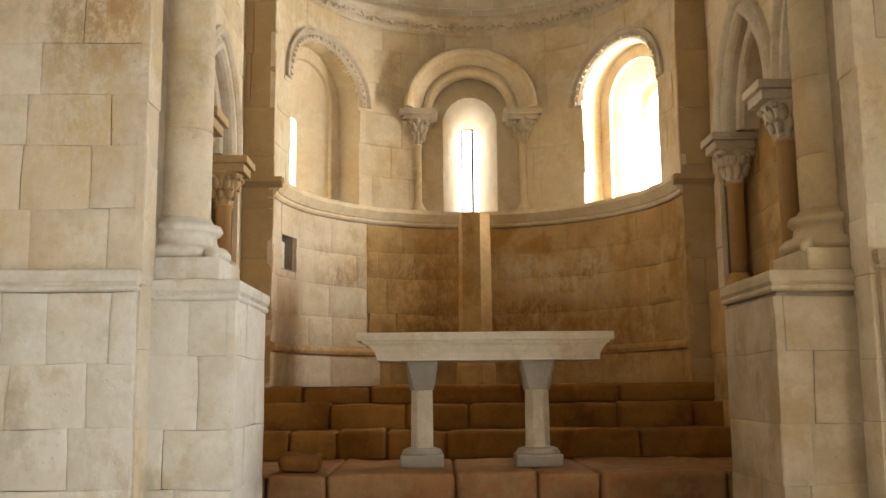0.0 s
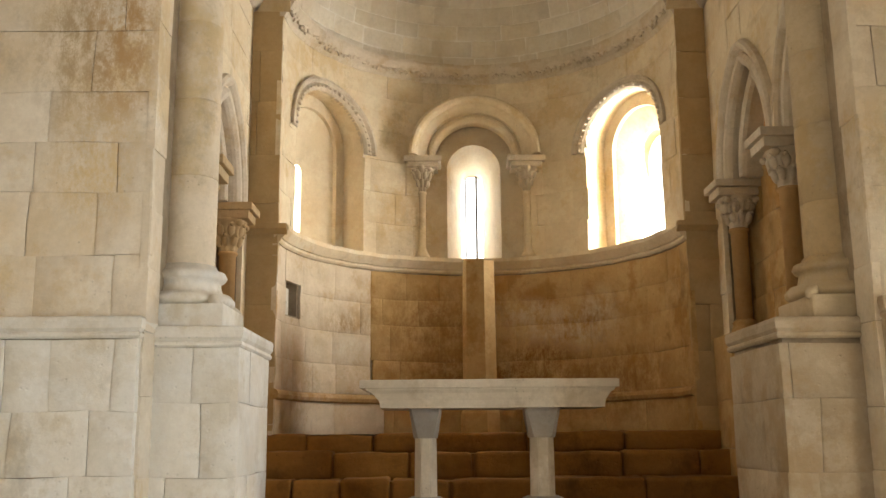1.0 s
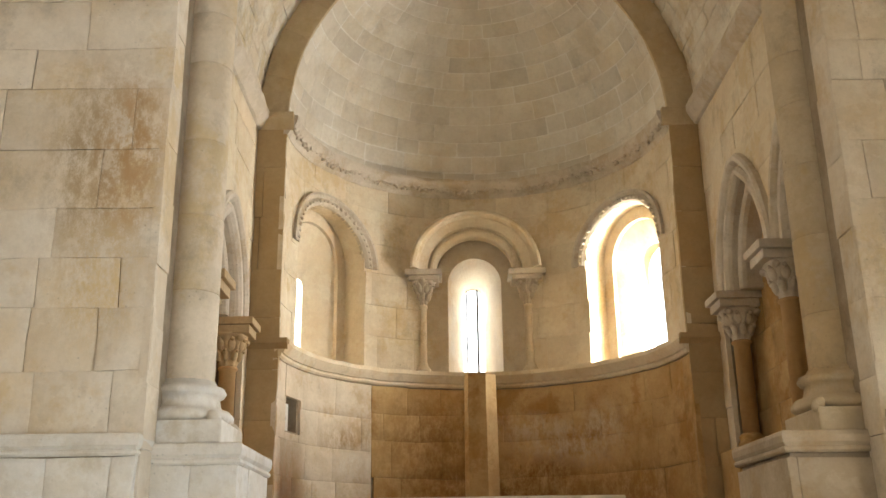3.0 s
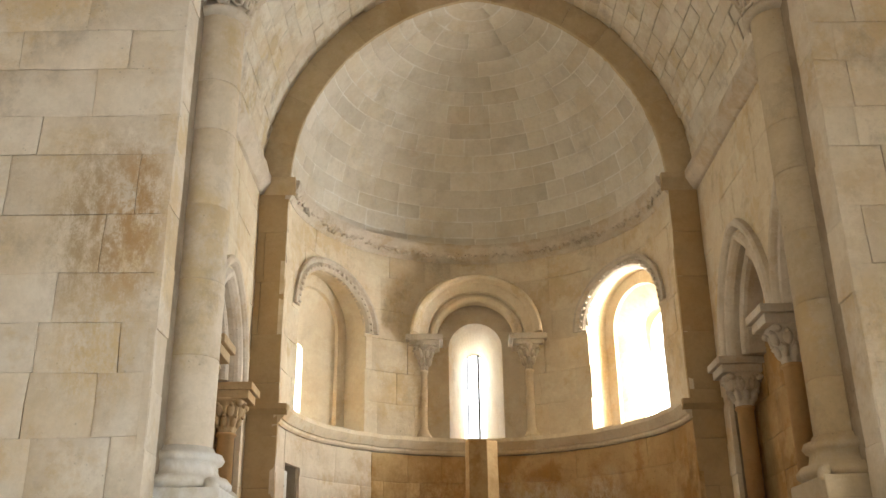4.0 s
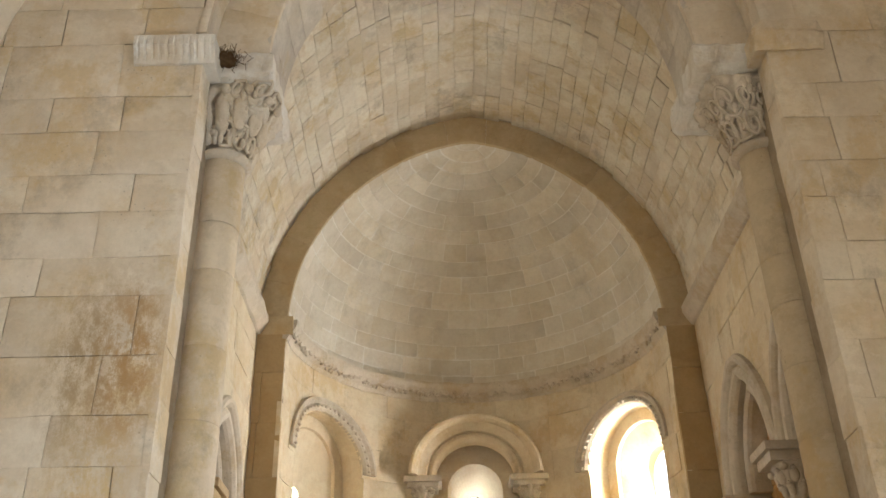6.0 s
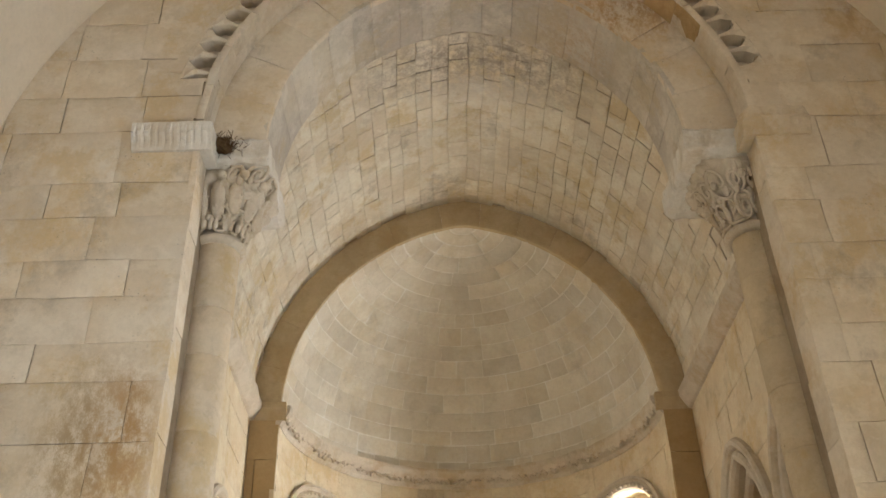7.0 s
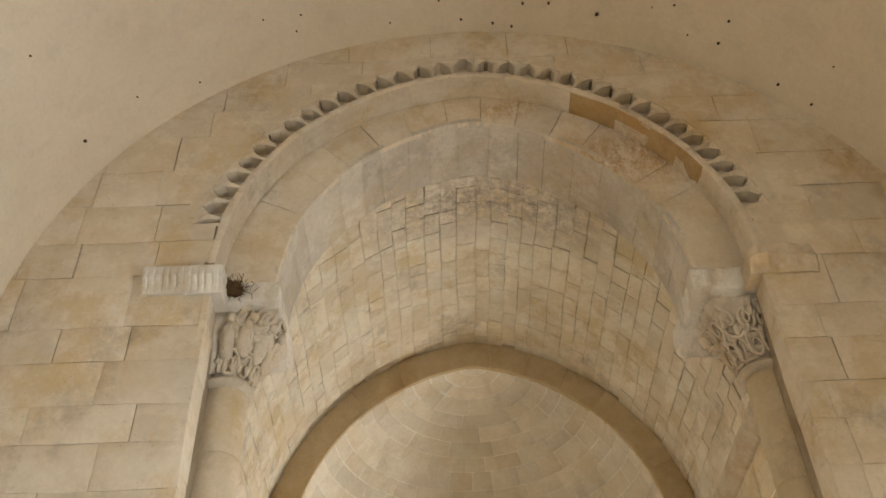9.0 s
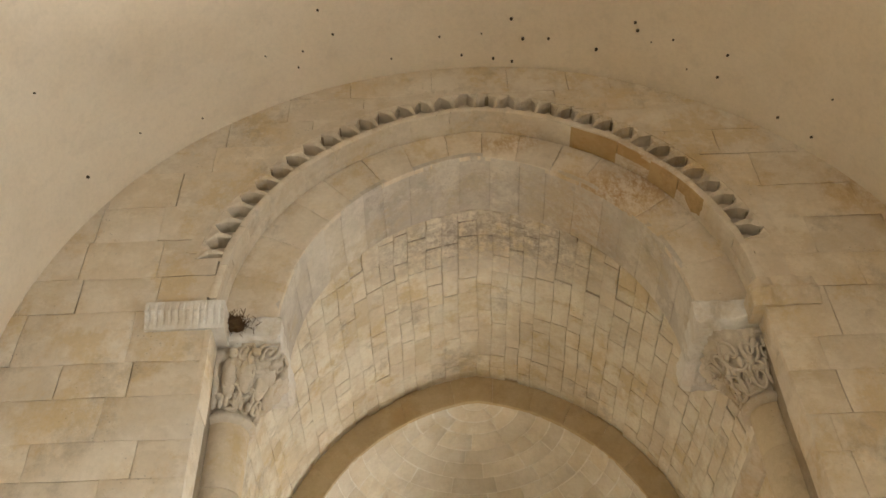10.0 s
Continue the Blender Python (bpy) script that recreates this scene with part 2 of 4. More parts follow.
# south pedestal and plinth: dirt and that side's shade share this brown
STONE_SHADED_BROWN = limestone("limestone_shaded_brown", (0.50, 0.41, 0.29), (0.38, 0.295, 0.19), (0.38, 0.26, 0.13), 0.5, 0.5)
IRON = limestone("dark_iron", (0.06, 0.055, 0.05), (0.04, 0.035, 0.03), (0.09, 0.05, 0.03), 0.3, 0.0)
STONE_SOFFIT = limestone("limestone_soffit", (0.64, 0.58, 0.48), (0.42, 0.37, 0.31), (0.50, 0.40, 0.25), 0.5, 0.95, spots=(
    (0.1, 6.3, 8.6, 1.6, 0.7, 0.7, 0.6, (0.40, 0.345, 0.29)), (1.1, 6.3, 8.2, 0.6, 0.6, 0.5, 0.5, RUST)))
STONE_TREAD = limestone("limestone_altar_step", (0.33, 0.185, 0.08), (0.19, 0.095, 0.032), (0.29, 0.12, 0.045), 0.6, 0.7, bump=0.7, mottle=1.0)
GLOW = bpy.data.materials.new("bright_hazy_sky")
GLOW.use_nodes = True
gn = GLOW.node_tree
gn.nodes.remove(gn.nodes["Principled BSDF"])
em = gn.nodes.new("ShaderNodeEmission")
em.inputs["Color"].default_value, em.inputs["Strength"].default_value = (1.0, 0.985, 0.95, 1), 3.5
gn.links.new(em.outputs[0], gn.nodes["Material Output"].inputs["Surface"])


# ---------------- building helpers ----------------
def mesh_of(verts, faces, name="mesh", smooth=None):
    me = bpy.data.meshes.new(name)
    me.from_pydata([tuple(v) for v in verts], [], faces)
    if smooth is not None:
        me.polygons.foreach_set("use_smooth", smooth if isinstance(smooth, list) else [smooth] * len(faces))
    me.update()
    return me


def piece(name, me, material, parent=None, label=""):
    if not me.materials:
        me.materials.append(material)
    ob = new(name, me)
    ob.parent = parent
    return tagged(ob, label)


def part(name, bm, material, parent=None, label="", smooth=False):
    me = bpy.data.meshes.new(name)
    bmesh.ops.recalc_face_normals(bm, faces=bm.faces)
    bm.to_mesh(me)
    bm.free()
    me.polygons.foreach_set("use_smooth", [smooth] * len(me.polygons))
    return piece(name, me, material, parent, label)


def thing(name, place, label, category, group="", kind=""):
    ob = new(name)
    ob.location = place
    ob.empty_display_size = 0.1
    bpy.context.view_layer.update()
    return tagged(ob, label, category, group, kind)


def keep_world(ob, parent):
    """Parents a mesh that is written in world metres."""
    ob.parent = parent
    ob.matrix_parent_inverse = Matrix.Translation(parent.location).inverted()
    return ob


def box(bm, x0, x1, y0, y1, z0, z1, bevel=0.0):
    r = bmesh.ops.create_cube(bm, size=1, matrix=Matrix.Translation(((x0 + x1) / 2, (y0 + y1) / 2, (z0 + z1) / 2)) @ Matrix.Diagonal((x1 - x0, y1 - y0, z1 - z0, 1)))
    if bevel:
        edges = list({e for v in r["verts"] for e in v.link_edges})
        bmesh.ops.bevel(bm, geom=edges, offset=bevel, segments=2, profile=0.6, affect="EDGES")
    return bm


def lathe(bm, profile, centre=(0, 0, 0), n=32, start=0.0, end=2 * pi):
    """Turns (radius, z) pairs round an upright axis."""
    full = abs(end - start - 2 * pi) < 1e-6
    cols = []
    for i in range(n if full else n + 1):
        a = start + (end - start) * i / n
        cols.append([bm.verts.new((centre[0] + r * cos(a), centre[1] + r * sin(a), centre[2] + z)) for r, z in profile])
    for i in range(n):
        c, d = cols[i], cols[(i + 1) % len(cols)]
        for j in range(len(profile) - 1):
            bm.faces.new((c[j], d[j], d[j + 1], c[j + 1]))
    if full:
        for k in (0, -1):
            if profile[k][0] > 1e-4:
                bm.faces.new([c[k] for c in cols])
    return bm


def sweep(bm, stations, closed_profile=True, caps=True):
    """Joins rings of points (one list a station) into a skin."""
    rings = [[bm.verts.new(p) for p in st] for st in stations]
    n = len(rings[0])
    for a, b in zip(rings, rings[1:]):
        for j in range(n if closed_profile else n - 1):
            k = (j + 1) % n
            bm.faces.new((a[j], a[k], b[k], b[j]))
    if caps and closed_profile:
        bm.faces.new(rings[0])
        bm.faces.new(list(reversed(rings[-1])))
    return bm


def patch(S, us, vs, keep=None, lift=None, depth=0.05, chamfer=0.0):
    """A slab of the surface S over the grid us x vs, with sides that go depth deep. Cells that keep() refuses are left out."""
    nu, nv = len(us), len(vs)
    verts, faces, smooth = [], [], []
    grid = []
    for i, u in enumerate(us):
        for j, v in enumerate(vs):
            p, n = S(u, v)
            h = lift(u, v) if lift else 0.0
            if chamfer and (i in (0, nu - 1) or j in (0, nv - 1)):
                h -= chamfer
            grid.append((p, n))
            verts.append(p + n * h)
    border = {}
    for i in range(nu - 1):
        for j in range(nv - 1):
            if keep and not keep((us[i] + us[i + 1]) / 2, (vs[j] + vs[j + 1]) / 2):
                continue
            a, b, c, d = i * nv + j, (i + 1) * nv + j, (i + 1) * nv + j + 1, i * nv + j + 1
            faces.append((a, b, c, d))
            smooth.append(True)
            for e in ((a, b), (b, c), (c, d), (d, a)):
                if (e[1], e[0]) in border:
                    del border[(e[1], e[0])]
                else:
                    border[e] = 1
    if not faces:
        return None
    skirt = {}

    def pair(k):
        if k not in skirt:
            p, n = grid[k]
            skirt[k] = (len(verts), len(verts) + 1)
            verts.append(verts[k])
            verts.append(p - n * depth)
        return skirt[k]

    for a, b in border:
        (a0, a1), (b0, b1) = pair(a), pair(b)
        faces.append((b0, a0, a1, b1))
        smooth.append(False)
    return verts, faces, smooth


def steps(a, b, size, chamfer):
    n = max(1, math.ceil((b - a - 2 * chamfer) / size))
    mid = [a + chamfer + (b - a - 2 * chamfer) * k / n for k in range(n + 1)]
    return [a] + mid + [b] if chamfer else mid


def waver(S, amount):
    """The surface with its joints gently out of true."""
    def T(u, v):
        du = noise.noise((u * 2.3, v * 2.3, 1.7)) + 0.45 * noise.noise((u * 8, v * 8, 4.1))
        dv = noise.noise((u * 2.3, v * 2.3, 8.3)) + 0.45 * noise.noise((u * 8, v * 8, 6.9))
        return S(u + amount * du, v + amount * dv)
    return T


def masonry(owner, S, u0, u1, v0, v1, height, length, material, keep=None, res=0.3, fine=0.04, gap=0.004, uneven=0.005, seed=1, limit=300, rows=None, name="stone", rest_material=None):
    """Courses of stones on the surface S; each stone is a mesh of its own under owner."""
    rng = random.Random(seed)
    S = waver(S, 0.013 if keep is None else 0.007)
    if rows is None:
        rows, v = [v0], v0
        while v < v1 - height * 0.6:
            v += height * rng.uniform(0.82, 1.18)
            rows.append(min(v, v1))
        rows[-1] = v1
    made, rest = 0, [[], [], []]
    for row, (va, vb) in enumerate(zip(rows, rows[1:])):
        u = u0 - length * rng.uniform(0.0, 0.8)
        while u < u1 - 0.02:
            w = length * rng.uniform(0.6, 1.45)
            if u1 - (u + w) < length * 0.3:
                w = u1 - u
            ua, ub = max(u, u0), min(u + w, u1)
            u += w
            if ub - ua < 0.05:
                continue
            g = gap * (0.3 if rng.random() < 0.4 else rng.uniform(0.8, 2.0))
            gv = gap * (0.25 if rng.random() < 0.5 else rng.uniform(0.6, 1.5))
            a, b, c, d = ua + g / 2, ub - g / 2, va + gv / 2, vb - gv / 2
            cut = False
            if keep:
                tests = [keep(a + (b - a) * i / 6, c + (d - c) * j / 6) for i in range(7) for j in range(7)]
                if not any(tests):
                    continue
                cut = not all(tests)
            out = rng.uniform(-uneven, uneven)
            tip, lean = rng.uniform(-uneven, uneven) * 0.6, rng.uniform(-uneven, uneven) * 0.6
            k1, k2 = rng.random() * 50, rng.random() * 50
            um, vm, du, dv = (a + b) / 2, (c + d) / 2, b - a, d - c

            def lift(p, q):
                return out + tip * (p - um) / du + lean * (q - vm) / dv + 0.0035 * noise.noise((p * 6 + k1, q * 6 + k2, k1)) + 0.0015 * noise.noise((p * 19 + k2, q * 19, k1))

            ch = min(0.008, 0.1 * min(du, dv))
            if cut:
                made_patch = patch(S, steps(a, b, fine, 0), steps(c, d, fine, 0), keep, lift)
            else:
                made_patch = patch(S, steps(a, b, res, ch), steps(c, d, res, ch), None, lift, chamfer=0.0035)
            if made_patch is None:
                continue
            verts, faces, smooth = made_patch
            if made < limit:
                ob = piece(name, mesh_of(verts, faces, name, smooth), material)
                keep_world(ob, owner)
            else:
                base = len(rest[0])
                rest[0] += verts
                rest[1] += [tuple(i + base for i in f) for f in faces]
                rest[2] += smooth
            made += 1
    if rest[0]:
        ob = keep_world(piece("further_stones", mesh_of(*rest[:2], "further_stones", rest[2]), rest_material or material), owner)
        tagged(ob, kind="stuff")
    return made


def plane_y(y, way=-1):
    return lambda u, v: (Vector((u, y, v)), Vector((0, way, 0)))


def plane_x(x, way):
    return lambda u, v: (Vector((x, u * 1.0, v)), Vector((way, 0, 0)))


def drum(radius=R, way=-1):
    return lambda u, v: (Vector((radius * sin(u / R), APSE + radius * cos(u / R), v)), Vector((way * sin(u / R), way * cos(u / R), 0)))


def soffit(arch):
    """u: along y; v: along the arch from its left springing."""
    def S(u, v):
        x, z, nx, nz = arch.at(2 * v / arch.length - 1)
        return Vector((x, u, z)), Vector((-nx, 0, -nz))
    return S


def face_of(arch, y):
    """u: outward from the arch; v: along it."""
    def S(u, v):
        x, z, nx, nz = arch.at(2 * v / arch.length - 1, u)
        return Vector((x, y, z)), Vector((0, -1, 0))
    return S


def backing(name, S, u0, u1, v0, v1, size, keep=None, behind=0.03, thick=0.3, material=None):
    """The mortar bed and core of a wall, behind its stones."""
    def T(u, v):
        p, n = S(u, v)
        return p - n * behind, n
    verts, faces, smooth = patch(T, steps(u0, u1, size, 0), steps(v0, v1, size, 0), keep, depth=thick)
    return mesh_of(verts, faces, name, smooth)


def structure(name, me, material, label, category="wall"):
    ob = piece(name, me, material)
    return tagged(ob, label, category, kind="structure")


def in_window(half, spring):
    """Whether a place beside a window's axis lies in its round-headed opening."""
    return lambda s, z: abs(s) < half and (z < spring or hypot(s, z - spring) < half)

# ---------------- the nave: floor, side walls, west wall, plaster vault ----------------
def slab(name, x0, x1, y0, y1, z0, z1, material, label, category):
    bm = bmesh.new()
    box(bm, x0, x1, y0, y1, z0, z1)
    return tagged(part(name, bm, material), label, category, kind="structure")


def pierced(name, x, way, y0, y1, z0, z1, hole, thick, label):
    """A plain side wall with one rectangular opening (y0, y1, z0, z1)."""
    bm = bmesh.new()
    a, b = sorted((x, x - way * thick))
    hy0, hy1, hz0, hz1 = hole
    box(bm, a, b, y0, hy0, z0, z1)
    box(bm, a, b, hy1, y1, z0, z1)
    box(bm, a, b, hy0, hy1, hz1, z1)
    if hz0 > z0 + 0.01:
        box(bm, a, b, hy0, hy1, z0, hz0)
    return tagged(part(name, bm, PLASTER), label, "wall", kind="structure")


slab("ground", -60, 60, -60, 60, -0.5, -0.3, SOIL, "bare pale earth ground outside the church", "ground")
slab("floor_nave", -4.6, 5.4, -9.6, 7.2, -0.3, 0.0, SOIL, "worn pale stone floor of the nave", "floor")
# unseen wall; its thickness is set to keep door light off the south pier
pierced("wall_south", NAVE_W, -1, -9.0, FRONT, 0.0, 3.6, (0.2, 2.6, 0.0, 3.3), 1.3, "plain plastered south nave wall with open doorway")
pierced("wall_south_upper", NAVE_W, -1, -9.0, FRONT, 3.6, 6.2, (0.0, 1.6, 4.05, 5.75), 1.3, "unseen plastered nave wall with an added high window")
slab("wall_north", -NAVE_W - 0.6, -NAVE_W, -9.0, FRONT, 0.0, 6.2, PLASTER, "plain plastered north nave wall", "wall")
# unseen west wall, its window added to let in fill light
bm = bmesh.new()
for x0, x1, z0, z1 in ((-4.4, -1.3, 0, 11), (1.3, 4.4, 0, 11), (-1.3, 1.3, 0, 2.6), (-1.3, 1.3, 6.6, 11)):
    box(bm, x0, x1, -9.6, -9.0, z0, z1)
tagged(part("wall_west", bm, PLASTER), "unseen west wall with one added tall window", "wall", kind="structure")

bm = bmesh.new()
stations = []
NAVE = Arch(NAVE_W, NAVE_SPRING, 3.79)
for y in [-9.4 + 15.3 * k / 40 for k in range(41)]:
    ring_in = [Vector((NAVE.at(-1 + 2 * k / 64)[0], y, NAVE.at(-1 + 2 * k / 64)[1])) for k in range(65)]
    ring_out = [Vector((NAVE.at(-1 + 2 * k / 64, 0.35)[0], y, NAVE.at(-1 + 2 * k / 64, 0.35)[1])) for k in range(64, -1, -1)]
    wob = [p + Vector((0, 0, 0.012 * noise.noise((p.x * 1.3, y * 1.3, p.z * 1.3)))) for p in ring_in]
    stations.append(wob + ring_out)
sweep(bm, stations)
PITS = ((-0.06, 5.44), (0.26, 5.49), (0.45, 5.52), (0.43, 5.03), (1.58, 4.92), (1.61, 5.0), (1.74, 5.09), (1.92, 5.01), (1.26, 5.29), (0.8, 5.23),
        (0.55, 5.25), (0.14, 5.2), (-0.28, 5.21), (-0.77, 5.4), (-1.31, 5.0), (-1.42, 4.71), (-1.93, 5.03), (-1.6, 5.1), (-1.66, 5.26), (2.32, 5.26),
        (2.36, 5.0), (2.07, 5.28), (2.8, 5.42), (3.08, 4.98), (3.03, 5.44), (-3.41, 4.23), (-2.97, 5.18), (-3.32, 5.22), (-2.53, 5.39))
holes = bmesh.new()
rng = random.Random(5)
for x, y in PITS:
    z = NAVE_SPRING + sqrt(NAVE.r ** 2 - (abs(x) + NAVE.e) ** 2)
    n = Vector((-(abs(x) + NAVE.e) * (1 if x > 0 else -1), 0, -(z - NAVE_SPRING))).normalized()
    rad = rng.uniform(0.008, 0.02)
    bmesh.ops.create_cone(holes, cap_ends=True, segments=9, radius1=rad, radius2=rad * 0.7, depth=0.05, matrix=Matrix.Translation(Vector((x, y, z)) + n * -0.006) @ n.to_track_quat("Z", "Y").to_matrix().to_4x4())
tagged(part("peg_holes", holes, DARK_HOLE), "small dark peg holes in the plaster vault", "hole", kind="stuff")
tagged(part("ceiling_nave", bm, PLASTER, smooth=True), "beige lime plastered barrel vault of the nave, pocked with small holes", "vault", kind="structure")


# ---------------- the east wall of the nave, with the arch ----------------
def front_keep(u, v):
    return NAVE.inside(u, v, 0.06) and not OUTER.inside(u, v, 0.0)


TEETH, TEETH_END = 0.29, 7.16   # reach of the teeth, and the height at which they end
wall_east = structure("wall_east", backing("wall_east", plane_y(FRONT), -NAVE_W, NAVE_W, 0.0, 9.9, 0.06,
    lambda u, v: NAVE.inside(u, v, 0.1) and not OUTER.inside(u, v, TEETH if v > TEETH_END else 0.03), 0.03, 0.9, MORTAR), MORTAR,
    "cream limestone ashlar wall with ochre stains round a pointed arch")
WALL_ROWS = [2.2, 2.58, 2.97, 3.28, 3.60, 4.0, 4.43, 4.72, 5.08, 5.39, 5.77, 6.09, 6.6]
masonry(wall_east, plane_y(FRONT), -NAVE_W, -OUT_W, 2.2, 6.6, 0.42, 0.62, STONE_FRONT, seed=11, gap=0.0035, rows=WALL_ROWS)
masonry(wall_east, plane_y(FRONT), OUT_W, NAVE_W, 2.2, 6.6, 0.42, 0.62, STONE_FRONT, seed=12, gap=0.0045, rows=WALL_ROWS)
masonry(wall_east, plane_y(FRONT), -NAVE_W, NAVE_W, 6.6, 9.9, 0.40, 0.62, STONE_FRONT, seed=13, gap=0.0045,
        keep=lambda u, v: front_keep(u, v) and not OUTER.inside(u, v, TEETH - 0.005 if v > TEETH_END else 0.07))
# return of the wall into the opening
for side in (-1, 1):
    masonry(wall_east, plane_x(side * OUT_W, -side), FRONT, ORDER + 0.01, 0.0, 6.62, 0.42, 0.5, STONE_FRONT, seed=14 + side)

# arch: outer order
masonry(wall_east, face_of(OUTER, FRONT - 0.012), 0.0, 0.072, 0.0, OUTER.length, 0.42, 1.0, STONE_FRONT, seed=21, name="voussoir", res=0.12)
for v0, v1, stone_kind in ((0.0, 0.64, STONE_FRONT), (0.64, 0.86, STONE_RUST), (0.86, 1.0, STONE_FRONT)):
    masonry(wall_east, soffit(OUTER), FRONT, ORDER, v0 * OUTER.length, v1 * OUTER.length, 0.42, 2.0, stone_kind, seed=22, name="voussoir", res=0.12)
# arch: inner order, face and soffit
arch_order = structure("arch_inner_order", backing("arch_inner_order", soffit(INNER), ORDER + 0.03, BACK - 0.01, 0, INNER.length, 0.1, None, 0.03, 0.4, MORTAR), MORTAR,
    "inner order of the pointed arch in cream limestone voussoirs", "arch")


def order_face(u, v):
    k = 2 * v / INNER.length - 1
    a, b = INNER.at(k), OUTER.at(k)
    x, z = a[0] + (b[0] - a[0]) * u, a[1] + (b[1] - a[1]) * u
    return Vector((x, ORDER, z)), Vector((0, -1, 0))


masonry(arch_order, order_face, 0.0, 1.04, 0.0, INNER.length, 0.36, 3.0, STONE_FRONT, seed=23, name="voussoir", res=0.12, gap=0.007)
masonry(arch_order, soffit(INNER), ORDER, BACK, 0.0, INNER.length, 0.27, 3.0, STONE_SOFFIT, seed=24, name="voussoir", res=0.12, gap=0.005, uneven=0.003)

# hood of saw teeth
N_TEETH = 33
TEETH_LOW, TEETH_HIGH = -0.855, 0.875   # where the teeth begin and end along the arch


def tooth_mesh():
    """One tooth between two gabled hollows; x along the arch, z outward, y towards the nave (minus)."""
    rows = ((0.0, 0.012, -0.010), (0.08, 0.020, -0.022), (0.14, 0.034, -0.022), (0.215, 0.096, 0.0), (0.24, 0.097, 0.0))
    v, fcs = [], []
    for z, half, ridge in rows:
        v += [(-half, 0.15, z), (half, 0.15, z), (half, 0.004, z), (0, ridge, z), (-half, 0.004, z)]
    n = len(rows)
    for r in range(n - 1):
        for k in range(5):
            fcs.append((r * 5 + k, (r + 1) * 5 + k, (r + 1) * 5 + (k + 1) % 5, r * 5 + (k + 1) % 5))
    fcs += [(0, 1, 2, 3, 4), tuple(reversed(range(5 * n - 5, 5 * n)))]
    return mesh_of(v, fcs, "tooth", False)


hood = thing("hood_mould", (0, FRONT, OUT_SPRING), "carved limestone hood of saw teeth over the arch", "moulding", kind="structure")
tooth_me = tooth_mesh()
jitter = random.Random(29)
for k in range(N_TEETH):
    x, z, nx, nz = OUTER.at(TEETH_LOW + (TEETH_HIGH - TEETH_LOW) * k / (N_TEETH - 1), 0.068)
    ob = piece("tooth", tooth_me, STONE_FRONT, hood)
    ob.matrix_basis = Matrix.Translation((x, 0, z - OUT_SPRING)) @ Matrix.Rotation(atan2(nx, nz), 4, "Y") @ Matrix.Diagonal((1, jitter.uniform(0.9, 1.1), jitter.uniform(0.92, 1.04), 1))
ob = piece("hollow_back", mesh_of(*patch(face_of(OUTER, FRONT + 0.128), steps(0.0, 0.36, 0.06, 0), steps(0, OUTER.length, 0.1, 0), None, None, 0.3)[:2]), STONE_FRONT)
keep_world(ob, hood)
bm = bmesh.new()
st = []
for k in range(97):
    q = TEETH_LOW - 0.012 + (TEETH_HIGH - TEETH_LOW + 0.024) * k / 96
    ring = []
    for g, y in ((0.295, -0.004), (0.28, 0.13), (0.39, 0.13), (0.39, -0.004)):
        x, z, nx, nz = OUTER.at(q, g)
        ring.append(Vector((x, FRONT + y, z)))
    st.append(ring)
sweep(bm, st)
keep_world(part("hollow_top", bm, STONE_FRONT), hood)

# ---------------- plinths of the east wall and pedestals of the columns ----------------
def moulded_block(name, x0, x1, y0, y1, top, inner_side, label, seed, joint_rows, material=None):
    """A pedestal of large stones with a moulded top; inner_side: -1 or 1, the side turned to the opening."""
    material = material or STONE_PLINTH
    owner = thing(name, ((x0 + x1) / 2, (y0 + y1) / 2, 0.0), label, "pedestal", "pedestals of the arch", "structure")
    bm = bmesh.new()
    box(bm, x0 + 0.03, x1 - 0.03, y0 + 0.03, y1 - 0.03, 0.0, top - 0.12)
    keep_world(part("core", bm, MORTAR), owner)
    masonry(owner, plane_y(y0), x0, x1, 0.0, top - 0.13, 0.43, 0.42, material, seed=seed, rows=joint_rows, gap=0.0035)
    xs = x1 if inner_side > 0 else x0
    masonry(owner, plane_x(xs, inner_side), y0, y1, 0.0, top - 0.13, 0.43, 0.7, material, seed=seed + 1, rows=joint_rows, gap=0.0035)
    bm = bmesh.new()
    out = [(0.0, -0.13), (0.006, -0.128), (0.016, -0.115), (0.014, -0.10), (0.003, -0.092), (0.008, -0.085), (0.02, -0.07), (0.025, -0.03), (0.02, -0.008), (0.006, 0.0)]
    rings = []
    for o, z in out:
        rings.append([Vector((x0 - o, y0 - o, top + z)), Vector((x1 + o, y0 - o, top + z)), Vector((x1 + o, y1, top + z)), Vector((x0 - o, y1, top + z))])
    sweep(bm, rings)
    keep_world(part("cap_moulding", bm, material), owner)
    return owner


ROWS_Z = [0.0, 0.42, 0.92, 1.28, 1.72, 2.05]
moulded_block("pedestal", -2.16, -1.63, ORDER - 0.02, 6.86, 2.18, 1, "pale limestone pedestal with moulded top under the north column", 31, ROWS_Z)
moulded_block("pedestal", 1.64, 2.18, ORDER - 0.02, 6.86, 2.21, -1, "dirty brown limestone pedestal under the south column, shade put into its colour", 33, ROWS_Z, STONE_SHADED_BROWN)
moulded_block("wall_plinth", -NAVE_W, -2.16, FRONT - 0.05, ORDER, 2.21, 1, "pale limestone wall plinth with moulded top", 35, [0.0, 0.5, 0.96, 1.30, 1.66, 2.08])
moulded_block("wall_plinth", 2.18, NAVE_W, FRONT - 0.05, ORDER, 2.30, -1, "pale limestone wall plinth with moulded top", 37, [0.0, 0.5, 0.96, 1.30, 1.66, 2.17], STONE_SHADED_BROWN)

